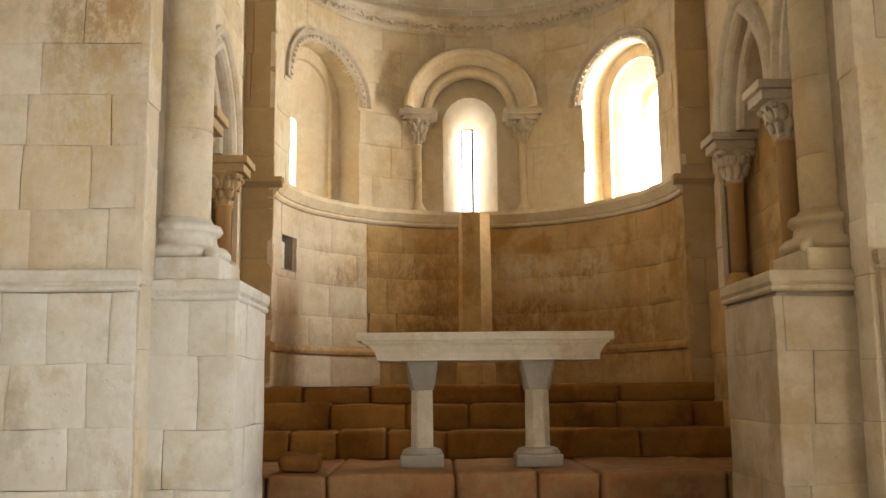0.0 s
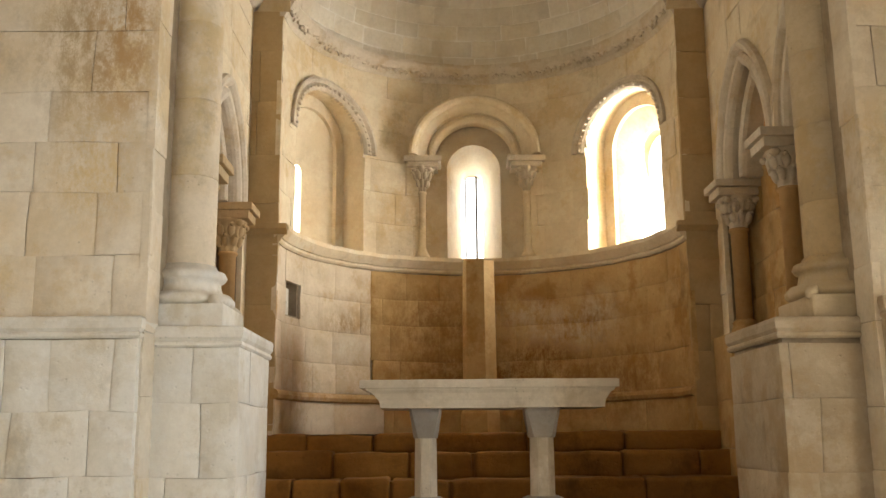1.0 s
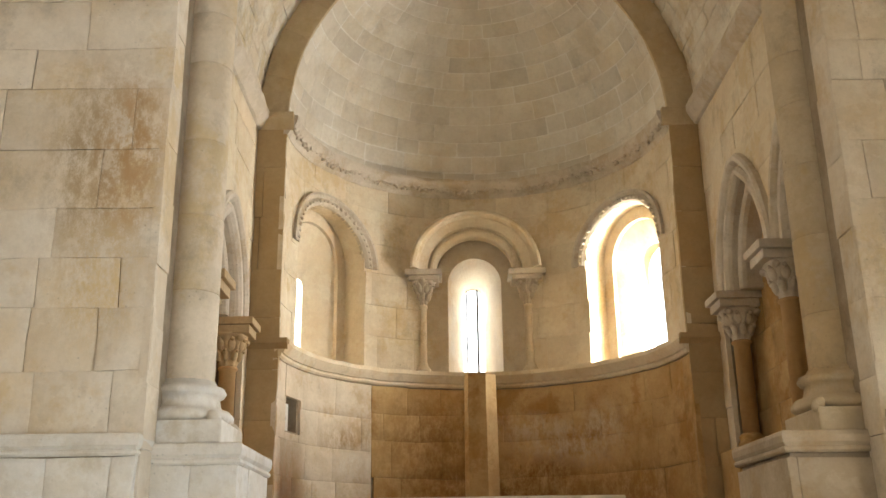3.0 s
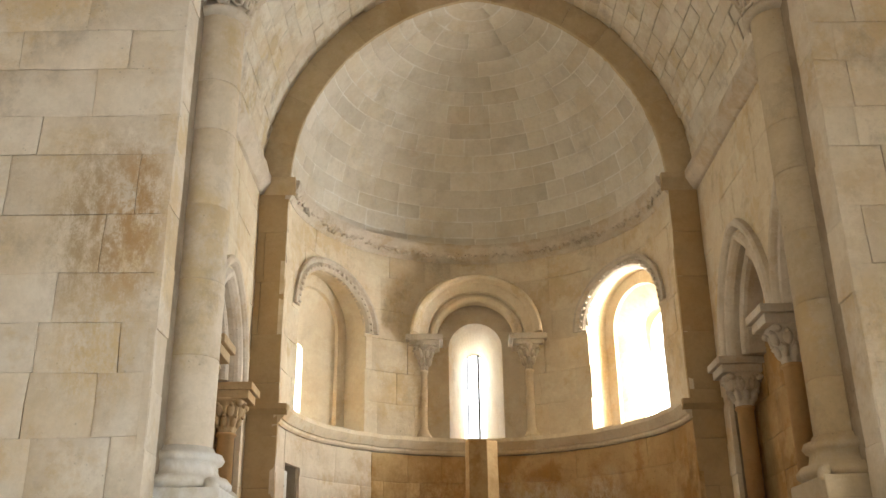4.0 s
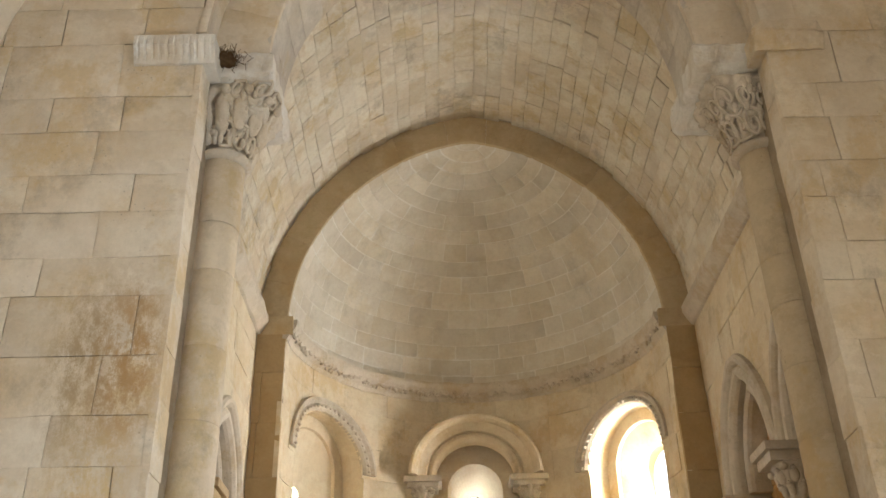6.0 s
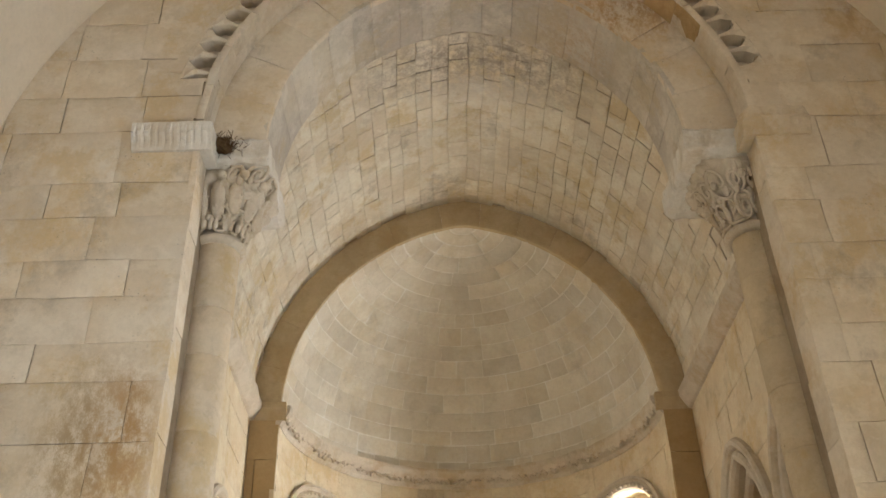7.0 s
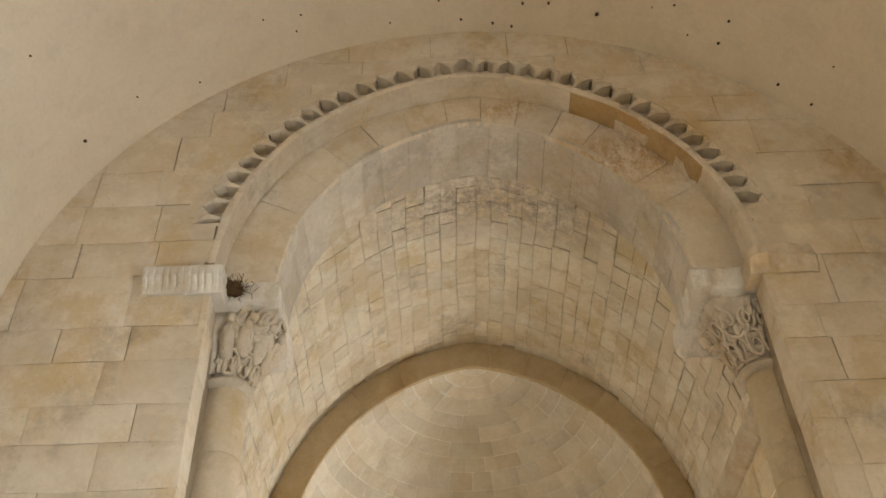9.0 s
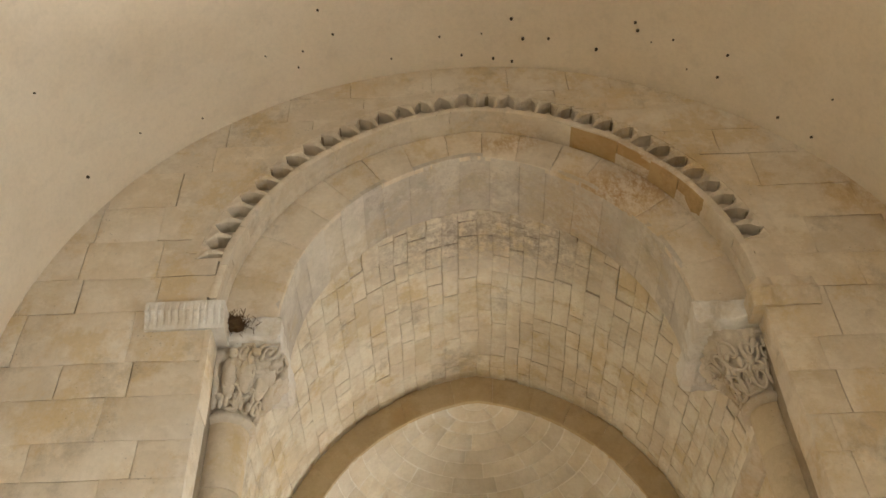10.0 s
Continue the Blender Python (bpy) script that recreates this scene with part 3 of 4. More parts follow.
# ---------------- choir: steps, side walls, vault ----------------
STEP_LINES = [(5.75, 0.23), (6.10, 0.46), (6.45, 0.69), (7.15, 0.905), (8.70, 1.15), (9.00, 1.385), (9.28, 1.55)]


def step_row(y0, y1, z0, z1, x0, x1, seed, label, material):
    owner = thing("step", (0, y0, z0), label, "step", "choir steps", "structure")
    rng = random.Random(seed)
    bm = bmesh.new()
    box(bm, x0, x1, y0 + 0.06, y1 + 0.3, max(0, z0 - 0.3), z1 - 0.03)
    keep_world(part("bed", bm, STONE_STEP), owner)
    x = x0
    while x < x1 - 0.05:
        w = rng.uniform(0.42, 0.95)
        if x1 - x - w < 0.3:
            w = x1 - x
        bm = bmesh.new()
        g = rng.uniform(0.004, 0.012)
        dy, dz = rng.uniform(-0.025, 0.02), rng.uniform(-0.016, 0.008)
        box(bm, x + g, x + w - g, y0 + dy, y1 + 0.02, z0 - 0.02, z1 + dz, rng.uniform(0.02, 0.04))
        bmesh.ops.subdivide_edges(bm, edges=[e for e in bm.edges if e.calc_length() > 0.12], cuts=4, use_grid_fill=True)
        for v in bm.verts:
            v.co += Vector((0.006 * noise.noise(v.co * 5), 0.026 * noise.noise(v.co * 4 + Vector((9, seed, 0))) + 0.010 * noise.noise(v.co * 13), 0.018 * noise.noise(v.co * 4 + Vector((0, seed, 7)))))
        keep_world(part("stone", bm, material, smooth=True), owner)
        x += w
    return owner


prev = 0.0
for k, (y0, z1) in enumerate(STEP_LINES):
    y1 = STEP_LINES[k + 1][0] if k + 1 < len(STEP_LINES) else y0 + 0.5
    wide = 1.6 if y0 < 6.8 else 2.3
    step_row(y0, y1, prev, z1, -wide, wide, 41 + k, "worn brown limestone step with rounded edge" if k != 3 else "worn pinkish tan altar step of large slabs", STONE_TREAD if k == 3 else STONE_STEP)
    prev = z1
bm = bmesh.new()
lathe(bm, [(0.0, 0.0), (R + 0.6, 0.0), (R + 0.6, FLOOR_APSE - 0.01), (0.0, FLOOR_APSE - 0.01)], (0, APSE, 0), 32, 0, pi)
tagged(part("floor_apse", bm, STONE_STEP), "brown stone floor of the apse", "floor", kind="structure")

ARC_SPRING = {-1: 3.68, 1: 3.87}
ARC_BAYS = ((8.215, 0.62), (6.62, 0.62))


def arcade_arch(side, centre, half, spring):
    return Arch(half, spring, half * (1.6 if side > 0 else 1.42))


def choir_keep(side):
    arcs = [(c, arcade_arch(side, c, h, ARC_SPRING[side])) for c, h in ARC_BAYS]

    def keep(u, v):
        if v < 2.42:
            return True
        if v < ARC_SPRING[side] - 0.08:
            return not 6.0 < u < 9.10
        return not any(a.inside(u - c, v, 0.02) for c, a in arcs)
    return keep


for side, wall_name in ((-1, "wall_choir_north"), (1, "wall_choir_south")):
    X = side * CHOIR_W
    wall = structure(wall_name, backing(wall_name, plane_x(X, -side), BACK - 0.1, APSE + 0.3, 0.0, 6.1, 0.06, choir_keep(side), 0.03, 0.22, MORTAR), MORTAR,
                     "limestone ashlar choir wall with blind arcade and string course")
    masonry(wall, plane_x(X, -side), BACK, APSE, 2.42, 5.86, 0.36, 0.55, STONE_APSE, keep=choir_keep(side), seed=51 + side)
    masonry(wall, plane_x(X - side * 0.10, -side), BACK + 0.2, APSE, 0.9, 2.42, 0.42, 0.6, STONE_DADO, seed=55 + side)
    bm = bmesh.new()
    a, b = sorted((X - side * 0.09, X + side * 0.25))
    box(bm, a, b, BACK, APSE + 0.3, 0.5, 2.40)
    keep_world(part("dado_core", bm, MORTAR), wall)
    bm = bmesh.new()
    a, b = sorted((X + side * 0.28, X + side * 0.7))
    box(bm, a, b, BACK - 0.6, APSE + 0.3, 0.5, 6.4)
    keep_world(part("niche_back", bm, MORTAR), wall)
    # recess behind the arcade: its shade is put into the darker stone colour
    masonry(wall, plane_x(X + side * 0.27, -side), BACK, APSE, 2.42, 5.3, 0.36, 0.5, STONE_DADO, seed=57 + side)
    # string course under the vault
    bm = bmesh.new()
    prof = [(0.0, 0.0), (-0.03, 0.01), (-0.10, 0.09), (-0.12, 0.12), (-0.12, 0.19), (0.02, 0.19)]
    rows_s = []
    for k in range(28):
        y = BACK + (APSE - BACK) * k / 27
        j = 0.012 * noise.noise((y * 4, side, 0))
        rows_s.append([Vector((X + side * (o - (0.0 if o >= 0 else j)), y, 5.85 + z + j * 0.4)) for o, z in prof])
    sweep(bm, rows_s)
    keep_world(part("string_course", bm, STONE_CARVED), wall)

vault = structure("ceiling_choir", backing("ceiling_choir", soffit(VAULT), BACK - 0.02, APSE + 0.4, 0.0, VAULT.length, 0.25, None, 0.028, 0.4, MORTAR), BED,
                  "pointed barrel vault of narrow cream limestone blocks", "vault")


def join_masonry(S, u0, u1, v0, v1, height, length, material, seed, gap, uneven, res=0.3, keep=None, worn=0.0):
    """Stones in one mesh of its own, for the mesh of a ceiling."""
    rng = random.Random(seed)
    S = waver(S, 0.019)
    V, F, M = [], [], []
    v = v0
    while v < v1 - 0.01:
        h = height * rng.uniform(0.85, 1.15)
        if v1 - v - h < height * 0.5:
            h = v1 - v
        u = u0 - length * rng.uniform(0, 0.8)
        while u < u1 - 0.02:
            w = length * rng.uniform(0.6, 1.6)
            a, b = max(u, u0), min(u + w, u1)
            u += w
            if b - a < 0.06:
                continue
            g = gap * (0.4 if rng.random() < 0.35 else rng.uniform(0.7, 2.0))
            out, k1 = rng.uniform(-uneven, uneven), rng.random() * 60
            if worn and a < worn and rng.random() < 0.6:
                out, g = rng.uniform(-0.022, 0.008), g * rng.uniform(1.0, 2.4)
            um, vm = (a + b) / 2, v + h / 2
            t1, t2 = rng.uniform(-uneven, uneven), rng.uniform(-uneven, uneven)

            def lift(p, q):
                return out + t1 * (p - um) + t2 * (q - vm) + 0.003 * noise.noise((p * 8 + k1, q * 8, k1))

            got = patch(S, steps(a + g / 2, b - g / 2, res, 0.012), steps(v + g / 2, v + h - g / 2, res, 0.012), keep, lift, 0.045, 0.006)
            if got:
                n0 = len(V)
                V += got[0]
                F += [tuple(i + n0 for i in f) for f in got[1]]
                M += got[2]
        v += h
    return mesh_of(V, F, "stones", M)


def merge_into(ob, me, material):
    """Adds a mesh to the mesh of a structure object, with a material of its own."""
    bm = bmesh.new()
    bm.from_mesh(ob.data)
    n = len(bm.faces)
    bm.from_mesh(me)
    bm.faces.ensure_lookup_table()
    ob.data.materials.append(material)
    for fc in bm.faces[n:]:
        fc.material_index = len(ob.data.materials) - 1
    bm.to_mesh(ob.data)
    bm.free()
    bpy.data.meshes.remove(me)


# First spot: shade behind the arch, put into the front courses' colour.
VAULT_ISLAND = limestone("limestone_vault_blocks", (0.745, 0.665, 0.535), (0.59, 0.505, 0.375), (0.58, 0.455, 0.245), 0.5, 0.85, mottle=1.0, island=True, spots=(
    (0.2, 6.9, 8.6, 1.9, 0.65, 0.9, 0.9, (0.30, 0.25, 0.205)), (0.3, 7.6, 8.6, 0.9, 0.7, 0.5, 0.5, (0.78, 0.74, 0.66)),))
DOME_ISLAND = limestone("limestone_dome_blocks", (0.73, 0.665, 0.55), (0.57, 0.505, 0.395), (0.60, 0.49, 0.31), 0.3, 1.0, bump=0.25, island=True, mottle=0.5)
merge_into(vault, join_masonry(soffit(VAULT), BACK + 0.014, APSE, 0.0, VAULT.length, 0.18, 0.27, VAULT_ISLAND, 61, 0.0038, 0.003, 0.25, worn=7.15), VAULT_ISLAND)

# ---------------- the apse ----------------
def ring_face(u, v):
    k = 2 * v / RING.length - 1
    a, b = RING.at(k), VAULT.at(k)
    return Vector((a[0] + (b[0] - a[0]) * u, APSE - 0.015, a[1] + (b[1] - a[1]) * u)), Vector((0, -1, 0))


apse_arch = structure("arch_apse", backing("arch_apse", soffit(RING), APSE + 0.02, APSE + 0.3, 0.0, RING.length, 0.1, None, 0.03, 0.5, MORTAR), MORTAR,
                      "plain pointed limestone arch before the apse", "arch")
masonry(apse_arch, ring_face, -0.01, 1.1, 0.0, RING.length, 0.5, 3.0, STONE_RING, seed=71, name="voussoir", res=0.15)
for side in (-1, 1):
    a, b = sorted((side * R, side * (CHOIR_W + 0.1)))
    bm = bmesh.new()
    box(bm, a + 0.03, b, APSE + 0.03, APSE + 0.5, 0.9, 5.97)
    keep_world(part("jamb_core", bm, MORTAR), apse_arch)
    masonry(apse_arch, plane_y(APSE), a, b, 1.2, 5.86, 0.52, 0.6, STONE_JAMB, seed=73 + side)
    # impost of the arch
    bm = bmesh.new()
    prof = [(0.0, 0.0), (0.02, 0.0), (0.07, 0.09), (0.085, 0.12), (0.085, 0.18), (0.0, 0.18)]
    sweep(bm, [[Vector((x, APSE + 0.02 - o, 5.85 + z)) for o, z in prof] for x in (side * (R - 0.07), side * (CHOIR_W + 0.05))])
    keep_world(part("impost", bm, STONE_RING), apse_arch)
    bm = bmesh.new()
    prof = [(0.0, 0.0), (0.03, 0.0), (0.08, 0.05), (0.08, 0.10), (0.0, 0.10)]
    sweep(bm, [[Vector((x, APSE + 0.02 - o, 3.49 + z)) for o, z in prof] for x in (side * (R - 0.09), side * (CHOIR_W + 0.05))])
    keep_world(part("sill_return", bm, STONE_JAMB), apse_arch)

WINDOWS = ((-57.5, 0.60, 4.77), (0.0, 0.60, 4.80), (57.0, 0.60, 4.77))
SILL = 3.59


def apse_keep(grow):
    holes = [(radians(a) * R, in_window(h + grow, sp)) for a, h, sp in WINDOWS]
    return lambda u, v: v < SILL or not any(hole(u - c, v) for c, hole in holes)


HALF = pi / 2 * R
niche = lambda u, v: not (radians(-80) * R < u < radians(-69.5) * R and 2.73 < v < 3.10)
wall_apse = structure("wall_apse", backing("wall_apse", drum(), -HALF + 0.05, HALF - 0.05, 0.9, 6.0, 0.05, lambda u, v: apse_keep(0.03)(u, v) and niche(u, v), 0.03, 0.75, MORTAR), MORTAR,
                      "curved limestone apse wall, cream above and brown ochre below")
masonry(wall_apse, drum(), -HALF, HALF, SILL, 5.84, 0.38, 0.50, STONE_APSE, keep=apse_keep(0.0), seed=81, res=0.16, fine=0.03)
DADO_SPLIT = radians(-37.0) * R   # north of this the dado takes the paler colour
masonry(wall_apse, drum(), -HALF, DADO_SPLIT, 1.98, 3.40, 0.36, 0.46, STONE_PALE, keep=niche, seed=82, res=0.16, fine=0.02, gap=0.002, uneven=0.002)
masonry(wall_apse, drum(), DADO_SPLIT, HALF, 1.98, 3.40, 0.36, 0.46, STONE_DADO, seed=84, res=0.16, gap=0.002, uneven=0.002)
masonry(wall_apse, drum(R + 0.0), -HALF, DADO_SPLIT + 0.18, FLOOR_APSE - 0.02, 1.90, 0.37, 0.62, STONE_PALE, seed=83, res=0.16, gap=0.002, uneven=0.002)
masonry(wall_apse, drum(R + 0.0), DADO_SPLIT + 0.18, HALF, FLOOR_APSE - 0.02, 1.90, 0.37, 0.62, STONE_DADO, seed=85, res=0.16, gap=0.002, uneven=0.002)


def curved_moulding(name, prof, z, material, wob=0.006, n=96, reach=HALF, parent=None):
    bm = bmesh.new()
    st = []
    for k in range(n + 1):
        a = (-reach + 2 * reach * k / n) / R
        j = wob * noise.noise((a * 9, z, 3))
        st.append([Vector(((R - o - (j if o > 0.01 else 0)) * sin(a), APSE + (R - o - (j if o > 0.01 else 0)) * cos(a), z + h + j)) for o, h in prof])
    sweep(bm, st)
    return keep_world(part(name, bm, material, smooth=False), parent)


curved_moulding("sill_moulding", [(-0.04, -0.06), (0.012, -0.06), (0.03, -0.04), (0.03, -0.015), (0.05, -0.01), (0.09, 0.05), (0.105, 0.075), (0.10, 0.12), (-0.04, 0.125)], 3.47, STONE_APSE, parent=wall_apse)
curved_moulding("base_moulding", [(-0.04, -0.05), (0.01, -0.05), (0.035, -0.035), (0.045, 0.0), (0.03, 0.03), (0.0, 0.05), (-0.04, 0.05)], 1.93, STONE_DADO, parent=wall_apse)
curved_moulding("string_course", [(-0.04, -0.12), (0.01, -0.12), (0.03, -0.08), (0.07, -0.04), (0.10, 0.02), (0.11, 0.06), (0.11, 0.10), (-0.04, 0.10)], 5.92, STONE_CARVED, 0.012, 220, parent=wall_apse)


bm = bmesh.new()
rng = random.Random(77)
for k in range(210):
    a = -pi / 2 + pi * (k + rng.uniform(0.2, 0.8)) / 210
    rr = R - 0.062 - rng.uniform(0, 0.02)
    bmesh.ops.create_icosphere(bm, subdivisions=1, radius=rng.uniform(0.014, 0.030), matrix=Matrix.Translation((rr * sin(a), APSE + rr * cos(a), 5.885 + rng.uniform(-0.035, 0.03))) @ Matrix.Rotation(rng.random() * 3, 4, "Y") @ Matrix.Diagonal((1.3, 0.8, 0.8, 1)))
tagged(keep_world(part("leaf_carving", bm, STONE_CARVED, smooth=True), wall_apse), kind="stuff")


def conch(u, v):
    """u: round the axis times R; v: along the pointed profile."""
    a = u / R
    k = 1 - v / (RING.length / 2)
    x, z, nx, nz = RING.at(max(0.0, k))
    return Vector((x * sin(a), APSE + x * cos(a), z)), Vector((-nx * sin(a), -nx * cos(a), -nz))


dome = structure("ceiling_apse", backing("ceiling_apse", conch, -HALF, HALF, 0.0, RING.length / 2 - 0.02, 0.12, None, 0.006, 0.35, MORTAR), PALE_MORTAR,
                 "pointed half dome of pale limestone blocks in rings", "vault")
V, F, M = [], [], []
wavering_conch = waver(conch, 0.008)
v, rng = 0.0, random.Random(91)
while v < RING.length / 2 - 0.08:
    h = 0.205 * rng.uniform(0.85, 1.15)
    rad = max(0.12, RING.at(1 - (v + h / 2) / (RING.length / 2))[0])
    scale = R / rad
    u = -HALF
    h = min(h, RING.length / 2 - 0.03 - v)
    while u < HALF - 0.02:
        w = 0.40 * rng.uniform(0.55, 1.5) * min(scale, 9.0)
        if HALF - u - w < 0.2 * scale:
            w = HALF - u
        g, out, k1 = 0.009 * rng.uniform(0.0, 2.0), rng.uniform(-0.003, 0.003), rng.random() * 60
        got = patch(wavering_conch, steps(u + g * scale / 2, u + w - g * scale / 2, 0.18 * min(scale, 3), 0.012), steps(v + g / 2, v + h - g / 2, 0.14, 0.012), None,
                    lambda p, q: out + 0.003 * noise.noise((p * 8 + k1, q * 8, k1)), 0.045, 0.006)
        n0 = len(V)
        V += got[0]
        F += [tuple(i + n0 for i in f) for f in got[1]]
        M += got[2]
        u += w
    v += h
merge_into(dome, mesh_of(V, F, "stones", M), DOME_ISLAND)


def foliage(bm, c, r0, r1, z0, z1, seed):
    """Two tiers of curling leaves and corner scrolls round a small capital."""
    rng = random.Random(seed)
    h = z1 - z0
    for tier, (q, count, size) in enumerate(((0.32, 8, 0.40), (0.66, 8, 0.42))):
        rr = r0 + (r1 - r0) * q ** 1.6 + 0.012
        for k in range(count):
            a = 2 * pi * (k + 0.5 * tier) / count
            m = Matrix.Translation((c.x + rr * cos(a), c.y + rr * sin(a), z0 + h * q)) @ Matrix.Rotation(a, 4, "Z") @ Matrix.Rotation(0.35 + rng.uniform(-0.1, 0.1), 4, "Y")
            bmesh.ops.create_icosphere(bm, subdivisions=2, radius=1.0, matrix=m @ Matrix.Diagonal((0.020 + 0.1 * (r1 - r0), rr * 0.30, h * size * 0.5, 1)))
            tip = m @ Vector((0.022, 0, h * size * 0.46))
            bmesh.ops.create_icosphere(bm, subdivisions=1, radius=rr * 0.17, matrix=Matrix.Translation(tip))
    for k in range(4):
        a = pi / 4 + k * pi / 2
        rr = r1 * 1.15
        bmesh.ops.create_icosphere(bm, subdivisions=2, radius=r1 * 0.24, matrix=Matrix.Translation((c.x + rr * cos(a), c.y + rr * sin(a), z1 - h * 0.12)) @ Matrix.Diagonal((1, 1, 0.9, 1)))


# ---------------- apse windows ----------------
def outline(half, spring, sill, n=20):
    pts = [(-half, sill + (spring - sill) * k / 6) for k in range(6)]
    pts += [(-half * cos(pi * k / n), spring + half * sin(pi * k / n)) for k in range(n + 1)]
    pts += [(half, sill + (spring - sill) * k / 6) for k in range(5, -1, -1)]
    return pts


def radial(angle):
    a = radians(angle)
    er, et = Vector((sin(a), cos(a), 0)), Vector((cos(a), -sin(a), 0))
    return lambda s, d, z: Vector((0, APSE, 0)) + et * s + er * (R + d) + Vector((0, 0, z))


def bed(s):
    return sqrt(max(0, R * R - s * s)) - R


def embrasure(bm, at, stations):
    """stations: (half width, spring, sill, depth or None for the wall's face)"""
    rings = []
    for half, spring, sill, d in stations:
        rings.append([at(s, bed(s) + 0.004 if d is None else d, z) for s, z in outline(half, spring, sill)])
    return sweep(bm, rings, True, False)


def half_ring(at, r0, r1, spring, front, prof, n=40, d_of=bed, a0=0.0, a1=pi):
    """A round moulding: prof gives (share of the way from r0 to r1, lift from the wall)."""
    st = []
    for k in range(n + 1):
        a = a0 + (a1 - a0) * k / n
        st.append([at(-(r0 + (r1 - r0) * q) * cos(a), d_of((r0 + (r1 - r0) * q) * cos(a)) - o + front, spring + (r0 + (r1 - r0) * q) * sin(a)) for q, o in prof])
    return st


for index, (angle, half, spring) in enumerate(WINDOWS):
    at = radial(angle)
    name = "window_%d" % (index + 1)
    win = thing(name, at(0, 0.2, SILL), "round headed splayed stone window with narrow bright slit", "window", kind="structure")
    bm = bmesh.new()
    if angle:
        slit, slit_top = (0.085, 4.50) if angle < 0 else (0.28, 4.70)
        embrasure(bm, at, [(half, spring, SILL, None), (half - 0.005, spring, SILL, 0.20), (half - 0.15, spring, SILL, 0.20), (half - 0.16, spring, SILL, 0.24), (slit, slit_top, SILL + 0.03, 0.42), (slit, slit_top, SILL + 0.03, 0.62)])
    else:
        embrasure(bm, at, [(half, spring, SILL, None), (half, spring, SILL, 0.16), (0.33, 4.74, SILL, 0.16), (0.14, 4.72, SILL + 0.02, 0.80), (0.14, 4.72, SILL + 0.02, 0.90)])
    keep_world(part("reveal", bm, STONE_APSE), win)
    bm = bmesh.new()
    if angle:
        sweep(bm, half_ring(at, half - 0.004, half + 0.14, spring, 0, [(0, -0.03), (0, 0.01), (0.15, 0.035), (0.4, 0.04), (0.6, 0.02), (0.8, 0.05), (1, 0.045), (1, -0.03)]))
        keep_world(part("archivolt", bm, STONE_CARVED), win)
        rng = random.Random(int(angle) + 99)
        bm = bmesh.new()
        for k in range(26):
            a = pi * (k + 0.5) / 26
            rr = half + 0.045
            c = at(-rr * cos(a), bed(rr * cos(a)) - 0.04, spring + rr * sin(a))
            bmesh.ops.create_icosphere(bm, subdivisions=1, radius=rng.uniform(0.018, 0.03), matrix=Matrix.Translation(c) @ Matrix.Diagonal((1, 1, rng.uniform(0.7, 1.2), 1)))
        tagged(keep_world(part("billets", bm, STONE_CARVED, smooth=True), win), kind="stuff")
    else:
        sweep(bm, half_ring(at, 0.47, 0.785, 4.815, 0, [(0, -0.1), (0, 0.05), (0.05, 0.085), (0.14, 0.105), (0.23, 0.095), (0.29, 0.06), (0.33, 0.055), (0.38, 0.10), (0.52, 0.125), (0.66, 0.16), (0.70, 0.20), (0.78, 0.235), (0.88, 0.24), (0.96, 0.22), (1, 0.185), (1, -0.1)], 56))
        keep_world(part("archivolt", bm, STONE_APSE, smooth=False), win)
        for s0, wid in ((-0.085, 0.007), (0.055, 0.012)):
            bm = bmesh.new()
            c = at(s0, 0.84, 0)
            box(bm, c.x - wid, c.x + wid, c.y - 0.012, c.y + 0.012, SILL, 4.86)
            keep_world(part("glazing_bar", bm, IRON), win)
        for side in (-1, 1):
            c = at(side * 0.632, -0.10, 0)
            bm = bmesh.new()
            lathe(bm, [(0.0, 3.59), (0.095, 3.59), (0.09, 3.625), (0.07, 3.65), (0.06, 3.67), (0.05, 3.70), (0.044, 3.72), (0.042, 4.36), (0.053, 4.37), (0.055, 4.39), (0.045, 4.41), (0, 4.41)], (c.x, c.y, 0), 20)
            shaft = keep_world(part("colonnette", bm, STONE_APSE, smooth=True), win)
            bm = bmesh.new()
            rings = []
            for t in range(9):
                q = t / 8
                rx = 0.045 + 0.085 * q ** 1.6
                rings.append([Vector((c.x + rx * cos(b) * (1 + 0.16 * (cos(4 * b) ** 2) * q) * (1 + 0.10 * cos(8 * b)), c.y + rx * sin(b) * (1 + 0.16 * (cos(4 * b) ** 2) * q) * (1 + 0.10 * cos(8 * b)), 4.40 + 0.30 * q)) for b in [2 * pi * m / 40 for m in range(40)]])
            sweep(bm, rings)
            foliage(bm, c, 0.045, 0.12, 4.41, 4.69, int(side) + 5)
            keep_world(part("capital", bm, STONE_CARVED, smooth=True), shaft)
            bm = bmesh.new()
            q0, q1 = sorted((side * 0.41, side * 0.835))
            for z0, z1, o in ((4.69, 4.745, 0.21), (4.745, 4.815, 0.25)):
                lo, hi = (q0 - (o - 0.24) , q1 + (o - 0.24))
                box(bm, lo, hi, APSE + R - 0.03 - o, APSE + R + 0.12, z0, z1, 0.006)
            keep_world(part("abacus", bm, STONE_CARVED), shaft)

bm = bmesh.new()
st = []
for k in range(41):
    a = radians(-100 + 200 * k / 40)
    st.append([Vector((16 * sin(a), APSE + 16 * cos(a), z)) for z in (-0.3, 12)])
sweep(bm, st, False, False)
tagged(part("backdrop", bm, GLOW), "bright hazy daylight outside the apse windows", "sky", kind="structure")
